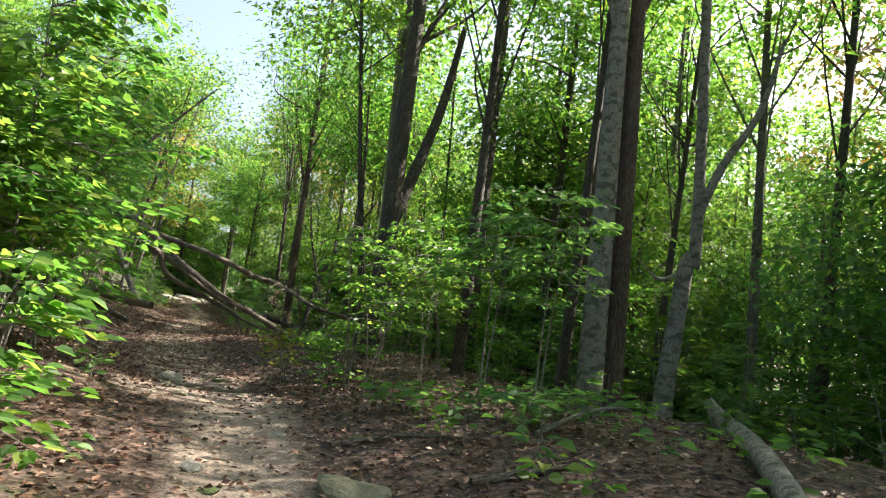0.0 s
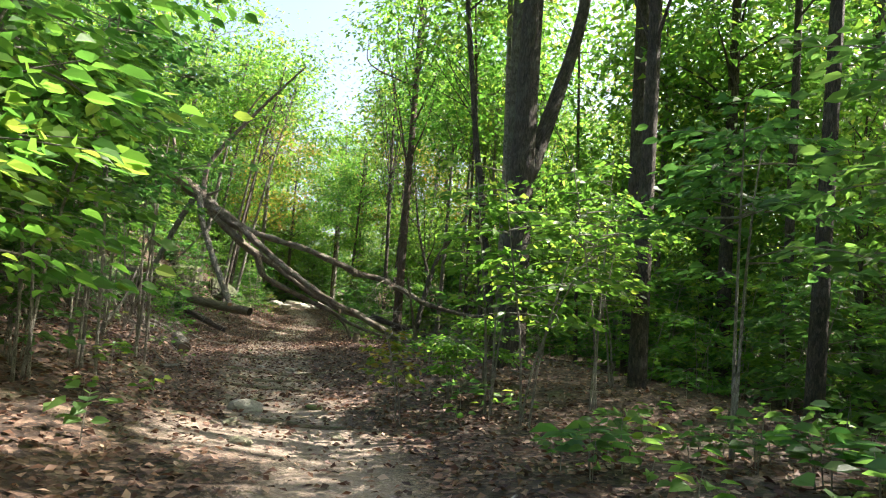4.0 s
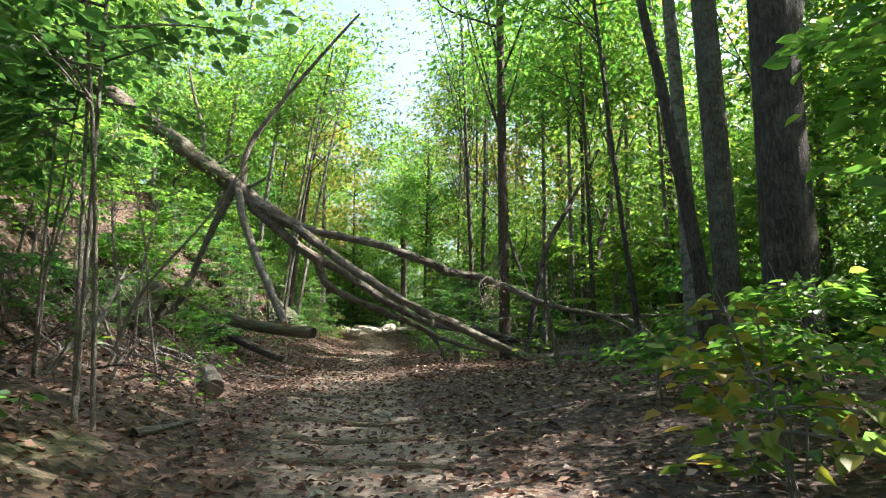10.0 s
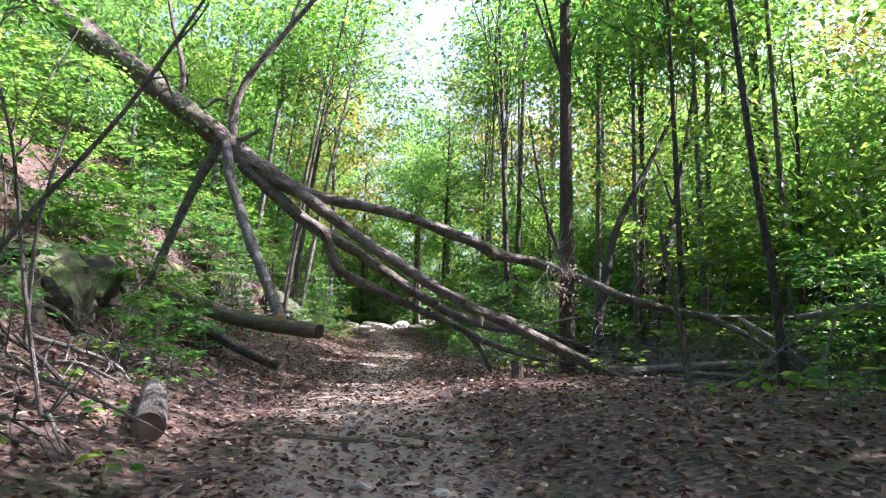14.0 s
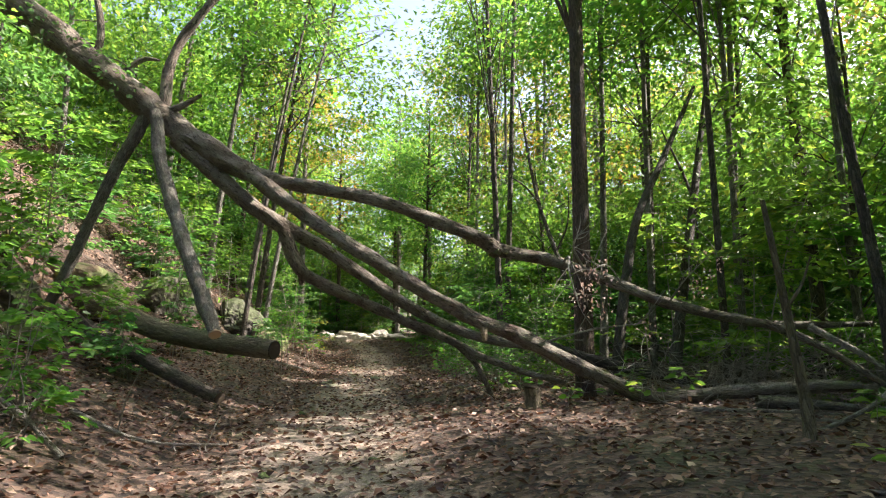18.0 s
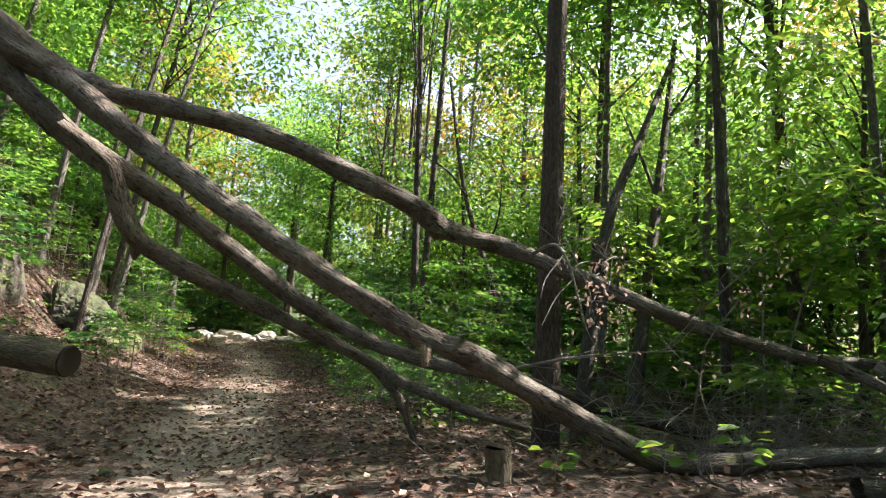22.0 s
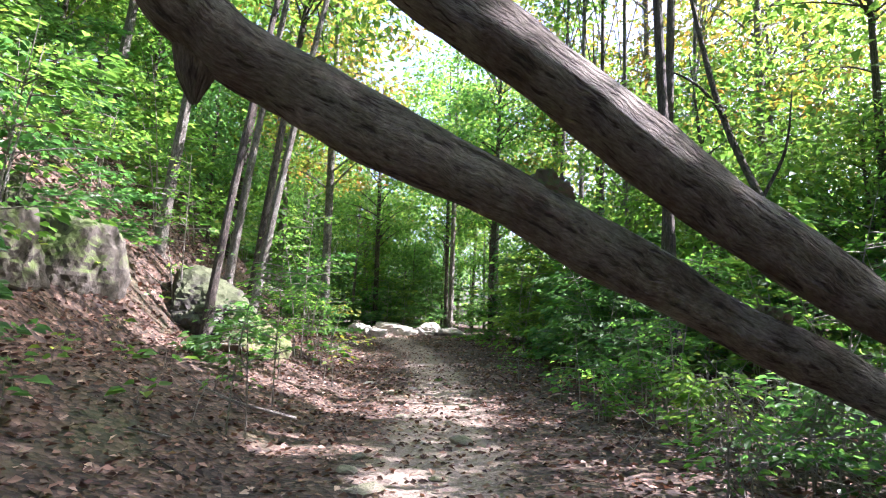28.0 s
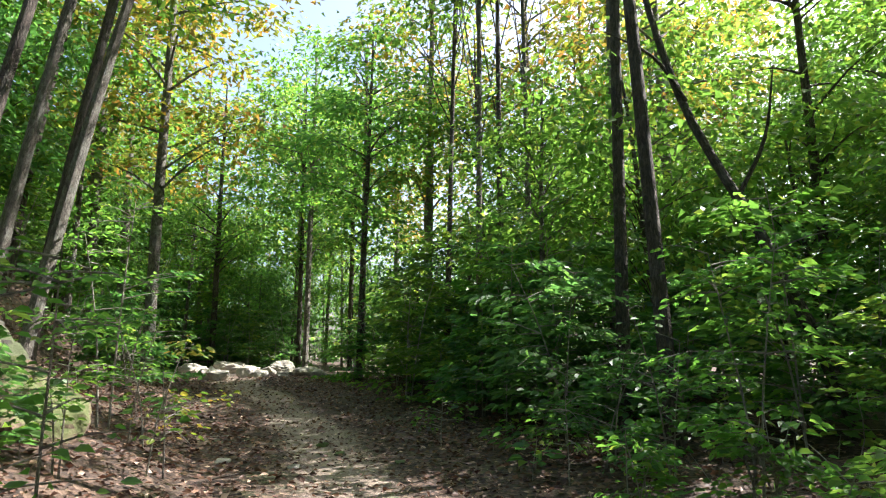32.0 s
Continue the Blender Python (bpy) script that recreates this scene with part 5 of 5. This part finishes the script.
    one(337, -10.4, 14.2, 4.6, 2.0, 36, 44, 0.14, GREEN, "tall leafy bush on the bank", 3, 0.35)
    one(338, -8.6, 10.0, 5.0, 2.2, 44, 50, 0.14, GREEN, "tall leafy bush beside the trail", 4, 0.3)
    one(339, -6.4, 7.0, 5.2, 2.3, 46, 54, 0.14, GREEN, "tall leafy bush with overhanging boughs", 4, 0.3)
    one(350, -4.7, 8.8, 4.6, 2.1, 50, 56, 0.14, GREEN, "leafy bush with boughs over the trail", 4, 0.36)
    one(352, -3.3, 6.4, 1.9, 1.2, 30, 36, 0.13, GREEN, "low leafy bush at the trail's edge", 4, 0.2)
    one(353, -3.2, 4.8, 1.5, 1.0, 26, 34, 0.13, GREEN, "low leafy bush at the trail's edge", 4, 0.2)
    one(354, -7.0, 12.4, 1.7, 1.2, 26, 34, 0.12, DEEP, "low leafy bush at the trail's edge", 4, 0.2)
    one(340, -14.6, 25.0, 1.6, 0.9, 20, 26, 0.12, GREEN, "low bush at the foot of the bank", 3, 0.15)
    one(341, -13.0, 23.6, 1.1, 0.8, 18, 24, 0.11, GREEN, "low bush at the foot of the bank", 3, 0.15)
    one(342, -16.2, 30.2, 1.4, 0.9, 18, 26, 0.12, DEEP, "bush beside a fallen log", 3, 0.2)
    one(343, -14.7, 27.0, 1.2, 0.8, 18, 24, 0.12, DEEP, "bush beside a fallen log", 3, 0.2)
    one(344, -17.3, 35.6, 1.3, 1.0, 20, 26, 0.12, DEEP, "dark leafy bush under the bank", 3, 0.15)
    one(345, -20.2, 33.5, 2.2, 1.2, 22, 30, 0.12, GREEN, "sapling on the sunlit bank", 2, 0.3)
    one(346, -21.0, 36.0, 2.6, 1.3, 22, 30, 0.12, GREEN, "sapling on the sunlit bank", 2, 0.3)
    one(321, -12.4, 37.9, 1.1, 0.7, 10, 16, 0.070, GREEN, "small sapling at the trail's edge", 1, 0.3)
    one(322, -9.6, 31.4, 1.0, 0.8, 14, 18, 0.070, GREEN, "low bush behind the fallen limbs", 3, 0.2)
    one(323, -10.6, 32.8, 0.9, 0.7, 12, 18, 0.070, GREEN, "low bush behind the fallen limbs", 3, 0.2)


near_saplings()


def build_rock(x, y, size, seed, mat, label, up=0.25, name="rock", z=None, turn=None):
    """An angular stone: a body cut by random planes, then roughened."""
    rng = np.random.RandomState(seed)
    planes = rng.normal(size=(13, 3))
    planes = planes / np.linalg.norm(planes, axis=1)[:, None]
    reach = rng.uniform(0.68, 1.0, 13)
    bm = bmesh.new()
    bmesh.ops.create_icosphere(bm, subdivisions=5 if max(size) > 0.5 else 3, radius=1.0)
    shift = Vector((seed * 3.1, seed * 1.7, seed * 0.9))
    for v in bm.verts:
        n = v.co.normalized()
        along = planes @ np.array(n)
        cut = float(np.min(np.where(along > 0.05, reach / np.maximum(along, 0.05), 9)))
        v.co = n * (min(cut, 1.25) + 0.16 * noise.noise(n * 1.8 + shift) + 0.07 * noise.noise(n * 5 + shift) + 0.04 * noise.noise(n * 12 + shift))
        v.co = Vector((v.co.x * size[0], v.co.y * size[1], v.co.z * size[2]))
    me = bpy.data.meshes.new(name)
    bm.to_mesh(me)
    bm.free()
    me.materials.append(mat)
    ob = tagged(new(name, me), label, "rock")
    ob.matrix_basis = Matrix.Translation((x, y, z_at(x, y) + size[2] * up if z is None else z)) @ Matrix.Rotation(turn if turn is not None else 0.4 if max(size) > 0.5 else seed * 1.3, 4, "Z")
    return ob


def rocks():
    build_rock(-0.7, 8.1, (0.44, 0.32, 0.13), 23, STONE_TRAIL, "low worn stone set in the trail", 0.0)
    build_rock(-5.4, 14.75, (0.24, 0.18, 0.12), 3, STONE_PALE, "pale angular stone on the trail", 0.3)
    # stone outcrop in the bank: blocks with upright faces under an overhanging slab
    build_rock(-14.95, 22.5, (0.75, 0.85, 0.95), 5, STONE, "mossy stone block in an outcrop of the bank", z=1.3, turn=0.45)
    build_rock(-15.05, 23.6, (0.8, 0.8, 1.0), 15, STONE, "mossy stone block with an upright face", z=1.25, turn=0.3)
    build_rock(-15.55, 24.6, (0.7, 0.7, 0.85), 16, STONE, "mossy stone block with an upright face", z=1.4, turn=0.6)
    build_rock(-14.9, 22.2, (0.85, 0.95, 0.2), 17, STONE, "overhanging mossy stone slab in the bank", z=2.05, turn=0.5)
    build_rock(-16.4, 26.3, (0.5, 0.6, 0.5), 18, STONE, "mossy boulder on the slope", 0.0)
    build_rock(-15.6, 26.0, (0.4, 0.5, 0.3), 13, EARTH, "dark earth overhang in the bank", 0.1, "earth_mound")
    build_rock(-17.3, 29.0, (0.75, 0.7, 0.55), 19, EARTH, "dark root mass of an uprooted tree", 0.3, "root_mass")
    build_rock(-19.15, 34.0, (0.6, 1.0, 0.85), 7, STONE, "mossy ledge with an upright face in the bank", -0.1)
    build_rock(-18.6, 32.4, (0.6, 1.0, 0.7), 8, STONE, "mossy ledge in the bank", 0.0)
    build_rock(-19.9, 33.6, (0.45, 0.6, 0.35), 14, STONE, "mossy stone in the bank", 0.05)
    build_rock(-19.1, 37.0, (0.85, 1.15, 0.75), 22, STONE_DARK, "large dark mossy boulder under leaning trees", z=1.35, turn=0.5)
    build_rock(-18.3, 37.2, (0.6, 0.8, 0.55), 9, EARTH, "dark earth overhang in the bank", 0.1, "earth_mound")
    rng = np.random.RandomState(4)
    for k in range(26):
        y = rng.uniform(55.0, 59.5)
        x = float(trail_x(y)) + rng.uniform(-0.8, 4.6)
        s = rng.uniform(0.22, 0.6)
        build_rock(x, y, (s, s * rng.uniform(0.6, 1), s * rng.uniform(0.4, 0.7)), 20 + k, STONE_PALE, "pale sunlit stone at the bend of the trail", 0.5)
    for k, (x, y, r) in enumerate([(-13.5, 32.2, 0.17), (-13.9, 32.7, 0.13), (-13.1, 32.9, 0.11), (-14.1, 33.3, 0.1), (-13.4, 34.7, 0.15), (-14.7, 36.0, 0.12), (-14.2, 37.4, 0.14), (-12.9, 31.9, 0.09), (-4.9, 13.4, 0.13), (-4.2, 12.4, 0.12), (-3.6, 13.6, 0.1)]):
        build_rock(x, y, (r, r * 0.75, r * 0.45), 90 + k, STONE_TRAIL, "worn stone half sunk in the trail", 0.1)
    for k in range(24):
        y = rng.uniform(3, 42)
        x = float(trail_x(y)) + rng.normal(0, 1.0)
        s = rng.uniform(0.05, 0.13)
        build_rock(x, y, (s, s * rng.uniform(0.6, 1), s * 0.5), 60 + k, STONE_PALE if k % 2 else STONE, "small stone in the trail", 0.1)


rocks()


def seedlings():
    """Small green plants on the forest floor."""
    rng = np.random.RandomState(15)
    kinds = []
    for k, (h, n, leaf, mat) in enumerate([(0.22, 9, 0.13, GREEN), (0.3, 12, 0.14, DEEP), (0.4, 16, 0.12, GREEN), (0.16, 7, 0.15, GREEN)]):
        ob = tagged(new("seedling"), "small green seedling growing through the leaf litter", "plant", "forest floor plants")
        stem, at, way = Tubes(k), [], []
        stem.add([(0, 0, -0.03), (0.02, 0.01, h * 0.6), (0.03, 0.03, h)], [0.005, 0.004, 0.002], 5, 3)
        part("stem", stem.mesh("stem", TWIG), ob)
        for i in range(n):
            turn, f = rng.uniform(0, 6.283), rng.uniform(0.45, 1.0)
            d = np.array([math.cos(turn), math.sin(turn), 0.1])
            at.append(np.array([0.03 * f, 0.03 * f, h * f]) + d * rng.uniform(0.02, 0.16))
            way.append(d)
        part("foliage", broad_leaf_mesh("foliage", at, way, rng.uniform(0.7, 1.2, n) * leaf, rng, mat, 0.62), ob)
        kinds.append(ob)
    taken = []
    spots = scatter(rng, 70, 6, 17, 2.0, 8.5, 0.35, taken) + scatter(rng, 60, 5, 26, -7, -1.9, 0.4, taken) + scatter(rng, 30, 16, 34, 2.2, 8, 0.5, taken) + scatter(rng, 60, 28, 44, -8, -2.2, 0.4, taken) + scatter(rng, 40, 31, 44, 1.9, 6, 0.4, taken)
    put_copies(kinds, spots, rng, 0.7, 1.5)
    clump = [(cx + rng.normal(0, 0.28), cy + rng.normal(0, 0.28)) for cx, cy in ((-0.9, 12.2), (-0.3, 13.4), (0.75, 10.7), (1.1, 11.3), (1.8, 11.0), (2.3, 12.4), (0.6, 12.6), (1.6, 13.6)) for _ in range(5)]
    put_copies(kinds[1:2], clump, rng, 0.8, 1.6)


seedlings()


def far_woods():
    """The woods beyond, out of reach: leaf masses on all sides."""
    rng = np.random.RandomState(61)
    n_clumps, per = 2600, 26
    turn = rng.uniform(0, 6.283, n_clumps)
    far = rng.uniform(46, 85, n_clumps)
    cx, cy = -9 + far * np.sin(turn), 26 + far * 1.25 * np.cos(turn)
    cz = ground_z(cx, cy) + rng.uniform(0, 1, n_clumps) ** 1.1 * 24
    pick = np.repeat(np.arange(n_clumps), per)
    off = rng.normal(size=(len(pick), 3)) * [2.2, 2.2, 1.2]
    at = np.column_stack([cx, cy, cz])[pick] + off
    me = leaf_mesh("far_woods", at, off * [1, 1, 0.3] + rng.normal(0, 0.6, off.shape) - [0, 0, 0.4], rng.uniform(0.45, 0.95, len(at)), rng, GREEN)
    tagged(new("far_woods", me), "green foliage of the woods farther off", "woods", kind="stuff")


far_woods()


def far_thicket():
    """Dark undergrowth between the trunks farther off."""
    rng = np.random.RandomState(62)
    n, per = 900, 34
    y = rng.uniform(4, 62, n)
    x = trail_x(y) + rng.uniform(19, 30, n)
    north = rng.uniform(size=n) < 0.3
    y = np.where(north, rng.uniform(72, 80, n), y)
    x = np.where(north, rng.uniform(-55, 5, n), x)
    z = ground_z(x, y) + rng.uniform(0, 1, n) ** 1.2 * 5.5
    pick = np.repeat(np.arange(n), per)
    off = rng.normal(size=(len(pick), 3)) * [0.9, 0.9, 0.6]
    at = np.column_stack([x, y, z])[pick] + off
    me = crown_leaf_mesh("far_thicket", at, off * [1, 1, 0.3] + rng.normal(0, 0.6, off.shape) - [0, 0, 0.4], rng.uniform(0.25, 0.5, len(at)), rng, DEEP)
    tagged(new("far_thicket", me), "dark green undergrowth farther off under the trees", "undergrowth", kind="stuff")


far_thicket()


# ---- dead wood and small debris ----
def dead_branch(pts, r, seed, label="grey dead branch lying on the ground", twigs=8, mat=TWIG):
    """A dead branch with short side twigs."""
    rng = np.random.RandomState(seed)
    ob = tagged(new("dead_branch"), label, "branch")
    pts = np.asarray(pts, float)
    part("stem", Tubes(seed).add(pts, np.linspace(r, r * 0.35, len(pts)), 7, 5, 0.08).mesh("stem", mat), ob)
    for k in range(twigs):
        f = rng.uniform(0.2, 0.95) * (len(pts) - 1)
        i = int(f)
        a = pts[i] + (pts[i + 1] - pts[i]) * (f - i)
        d = (pts[i + 1] - pts[i]) / np.linalg.norm(pts[i + 1] - pts[i]) * 0.5 + rng.normal(0, 0.6, 3) + [0, 0, 0.25]
        d *= rng.uniform(0.25, 0.7) / np.linalg.norm(d)
        part("twig", Tubes(seed + k).add([a, a + d * 0.5 + rng.normal(0, 0.04, 3), a + d], [r * 0.35, r * 0.25, r * 0.1], 5, 3).mesh("twig", mat), ob)
    return ob


def on_ground(pairs, lift):
    return [(x, y, z_at(x, y) + lift) for x, y in pairs]


def debris():
    rng = np.random.RandomState(91)
    # round the foot of the fallen tree
    dead_branch([(-8.7, 30.5, 0.95), (-7.4, 30.4, 0.6), (-6.0, 30.3, 0.3), (-4.8, 30.2, 0.15)], 0.13, 1, "dark dead limb behind the fallen tree", 6, BARK_DARK)
    dead_branch([(-4.3, 29.4, 1.2), (-3.6, 29.0, 0.7), (-3.0, 28.7, 0.1)], 0.06, 2, "broken branch of the fallen tree", 6)
    dead_branch([(-3.2, 29.9, 1.25), (-2.2, 29.6, 1.4), (-1.2, 29.5, 1.3)], 0.07, 3, "grey branch of the fallen tree", 8)
    dead_branch([(-3.4, 27.9, 0.15), (-3.1, 28.2, 0.7), (-2.9, 28.2, 1.3), (-2.5, 28.1, 1.45)], 0.035, 4, "bent grey branch standing among brush", 7)
    dead_branch([(-8.3, 28.9, 0.95), (-7.5, 28.3, 1.15), (-6.7, 28.0, 1.25)], 0.02, 5, "thin pale twig leaning on a limb", 7)
    dead_branch([(-7.6, 29.65, 2.15), (-7.75, 28.95, 2.5), (-7.6, 28.9, 2.75)], 0.025, 6, "white dead twig hanging on a limb", 6)
    dead_branch(on_ground([(-5.4, 27.6), (-4.6, 27.75), (-3.7, 27.7)], 0.08), 0.09, 7, "grey dead limb in the leaves", 5, BARK_GREY)
    dead_branch(on_ground([(-6.2, 27.2), (-5.4, 26.9), (-4.6, 26.9)], 0.05), 0.03, 8)
    dead_branch([(-5.5, 25.7, 0.0), (-4.6, 26.1, 0.35), (-3.9, 26.7, 0.85), (-3.3, 27.2, 1.25)], 0.03, 9, "grey dead branch propped on brush", 9)
    for k in range(18):
        x, y = rng.uniform(-6.6, -2.2), rng.uniform(27.4, 30.8)
        a = rng.uniform(0, 6.283)
        d = np.array([math.cos(a), math.sin(a), rng.uniform(0.1, 0.9)]) * rng.uniform(0.5, 1.1)
        p = np.array([x, y, z_at(x, y)])
        dead_branch([p, p + d * 0.5 + rng.normal(0, 0.1, 3), p + d], 0.022, 20 + k, "thin dead branch in a tangle of brush", 8)
    brush = Tubes(5)
    for k in range(760):
        p = np.array([rng.normal(-4.7, 1.4), 29.05 + abs(rng.normal(0, 0.85)), 0])
        p[2] = z_at(p[0], p[1]) + abs(rng.normal(0, 0.42))
        d = rng.normal(0, 1, 3) * [1, 1, 0.6]
        d *= rng.uniform(0.25, 1.0) / np.linalg.norm(d)
        brush.add([p, p + d * 0.5 + rng.normal(0, 0.04, 3), p + d], [0.007, 0.005, 0.002], 4, 2)
    tagged(new("brush", brush.mesh("brush", TWIG)), "grey tangle of fine dead twigs", "brush", kind="stuff")
    thorns = Tubes(6)
    for k in range(420):
        p = np.array([rng.normal(-9.6, 0.75), rng.normal(34.0, 0.9), 0])
        p[2] = z_at(p[0], p[1]) + abs(rng.normal(0, 0.35))
        d = rng.normal(0, 1, 3) * [1, 1, 0.9] + [0, 0, 0.25]
        d *= rng.uniform(0.3, 0.9) / np.linalg.norm(d)
        thorns.add([p, p + d * 0.5 + rng.normal(0, 0.05, 3), p + d], [0.006, 0.004, 0.002], 4, 2)
    tagged(new("brush", thorns.mesh("brush", TWIG)), "pale tangle of dry twigs in a sunlit thicket", "brush", kind="stuff")
    for at_bunch, n in (((-7.53, 27.58, 1.6), 34), ((-7.28, 27.6, 1.49), 20), ((-5.9, 28.46, 1.77), 26), ((-5.7, 28.3, 2.17), 14), ((-7.38, 27.76, 1.98), 30), ((-6.74, 26.95, 1.17), 9), ((-7.6, 29.5, 2.25), 12)):
        bunch = tagged(new("dry_leaf_bunch"), "bunch of pale dry leaves caught on a twig", "dry leaves", "dry leaf bunches")
        n = int(n * 1.5)
        at = rng.normal(0, 1, (n, 3)) * [0.1, 0.09, 0.11] + at_bunch
        tagged(part("dry_leaves", broad_leaf_mesh("dry_leaves", at, rng.normal(0, 1, (n, 3)) - [0, 0, 0.8], rng.uniform(0.03, 0.065, n), rng, DRY_PALE), bunch), kind="stuff")
        stalk = np.array(at_bunch) + [0, 0, 0.12]
        part("twig", Tubes(n).add([stalk - [0, 0, 0.2], stalk, stalk + rng.normal(0, 0.25, 3) + [0, 0, 0.2]], [0.003, 0.005, 0.007], 5, 3).mesh("twig", TWIG), bunch)
    # on the left of the trail
    dead_branch([(-9.6, 16.66, z_at(-9.6, 16.66) + 0.02), (-9.98, 17.33, 0.38), (-10.32, 17.87, 0.68), (-10.63, 18.7, 1.04), (-10.82, 19.31, 1.8)], 0.055, 40, "crooked pale dead limb at the foot of the bank", 9)
    dead_branch(on_ground([(-8.0, 16.5), (-8.35, 17.3), (-8.85, 18.35)], 0.05), 0.045, 41, "pale dead limb lying beside the trail", 6)
    dead_branch(on_ground([(-11.6, 19.6), (-10.9, 20.3), (-10.0, 20.4)], 0.25), 0.03, 42)
    dead_branch(on_ground([(-12.6, 21.4), (-11.7, 21.6), (-11.0, 21.2)], 0.3), 0.035, 43)
    dead_branch(on_ground([(-12.9, 24.3), (-12.0, 24.4), (-11.3, 24.9)], 0.06), 0.03, 44)
    dead_branch(on_ground([(-14.9, 33.4), (-15.6, 33.1), (-16.3, 33.3)], 0.3), 0.022, 45, "crooked twig with few leaves", 7)
    for k in range(34):
        x, y = rng.uniform(-13.6, -10.0), rng.uniform(16.4, 23.6)
        if aside(x, y) > -2.3:
            continue
        a, length = rng.uniform(0, 6.283), rng.uniform(0.5, 1.3)
        p = np.array([x, y, z_at(x, y) + 0.04])
        d = np.array([math.cos(a), math.sin(a), 0]) * length
        q = p + d
        q[2] = z_at(q[0], q[1]) + rng.uniform(0.02, 0.45)
        dead_branch([p, (p + q) / 2 + [0, 0, 0.1], q], rng.uniform(0.014, 0.036), 200 + k, "dead branch in the brush under the bank", 7, TWIG if k % 3 else BARK_DARK)
    dead_branch([(-8.0, 29.7, 2.33), (-7.8, 28.7, 2.3), (-7.72, 27.6, 1.98), (-7.58, 27.52, 1.45)], 0.022, 50, "white dead twig hanging from a limb", 7)
    dead_branch([(-7.0, 29.5, 1.9), (-7.2, 28.2, 2.1), (-7.4, 27.75, 2.0)], 0.014, 51, "thin dead twig hanging from a limb", 6)
    dead_branch([(-6.3, 29.2, 1.6), (-6.1, 28.5, 1.9), (-5.75, 28.35, 2.25)], 0.016, 52, "thin dead twig rising from a limb", 7)
    dead_branch([(-6.6, 28.0, 0.35), (-6.7, 27.4, 0.8), (-6.74, 27.0, 1.2)], 0.014, 53, "thin dead twig rising from brush", 6)
    for k, pts in enumerate([[(-8.6, 22.5), (-8.0, 22.2), (-7.2, 22.1)], [(-8.4, 19.3), (-7.6, 19.5), (-6.9, 19.4), (-6.0, 19.7)], [(-7.5, 18.1), (-6.8, 18.2), (-5.9, 18.6)], [(-9.9, 21.9), (-9.0, 22.1), (-8.0, 21.8)], [(-6.9, 17.0), (-6.2, 17.3), (-5.2, 17.2)], [(-4.9, 13.9), (-4.2, 14.2), (-3.3, 14.1)]]):
        tagged(new("root", Tubes(k).add(on_ground(pts, -0.005), np.linspace(0.065, 0.04, len(pts)), 10, 6, 0.1).mesh("root", BARK_TAN)), "low grey root crossing the dirt trail", "root", "roots across the trail")
    for k in range(13):
        x, y = rng.uniform(-12.6, -8.6), rng.uniform(14.6, 20.6)
        if aside(x, y) > -2.6:
            continue
        h = rng.uniform(1.4, 3.4)
        p = np.array([x, y, z_at(x, y) - 0.05])
        lean = rng.normal(0, 0.22, 2) * h
        dead_branch([p, p + [lean[0] * 0.2, lean[1] * 0.3, h * 0.35], p + [lean[0] * 0.7, lean[1] * 0.6, h * 0.7], p + [lean[0], lean[1], h]], rng.uniform(0.018, 0.036), 130 + k, "bare pale stem standing on the bank", 9)
    for k in range(7):
        p = np.array([-12.9 + rng.normal(0, 0.5), 20.2 + rng.normal(0, 0.6), 0])
        p[2] = z_at(p[0], p[1]) + 0.3
        q = p + [rng.normal(0.3, 0.7), rng.normal(0, 0.5), rng.uniform(1.6, 3.0)]
        dead_branch([p, (p + q) / 2 + rng.normal(0, 0.2, 3), q], 0.028, 170 + k, "bare pale crooked branch on the bank", 9)
    # on the right at the start
    dead_branch([(1.2, 10.4, z_at(1.2, 10.4) + 0.05), (1.8, 10.8, 0.5), (2.4, 11.1, 0.62), (2.9, 11.2, 0.42), (3.6, 11.3, 0.55)], 0.035, 46, "crooked grey branch beside a log", 6)
    dead_branch(on_ground([(-1.2, 9.7), (-0.4, 10.2), (0.6, 10.0)], 0.04), 0.04, 47, "mossy branch half buried in leaves", 5, BARK_FALLEN)
    dead_branch(on_ground([(0.4, 8.3), (1.1, 8.6), (1.6, 8.9)], 0.04), 0.05, 48, "mossy branch half buried in leaves", 4, BARK_FALLEN)
    for k in range(60):
        y = rng.uniform(4, 42)
        side = rng.choice([-1, 1]) * rng.uniform(0.9, 6)
        x = float(trail_x(y)) + side
        a, length = rng.uniform(0, 6.283), rng.uniform(0.25, 0.9)
        q = [(x + math.cos(a) * length * t, y + math.sin(a) * length * t) for t in (-0.5, 0.05, 0.5)]
        ob = tagged(new("stick", Tubes(k).add(on_ground(q, 0.03), [0.012, 0.011, 0.006], 5, 3, 0.1).mesh("stick", TWIG if k % 2 else BARK_DARK)), "thin dry stick lying among fallen leaves", "stick", "sticks on the ground")


debris()
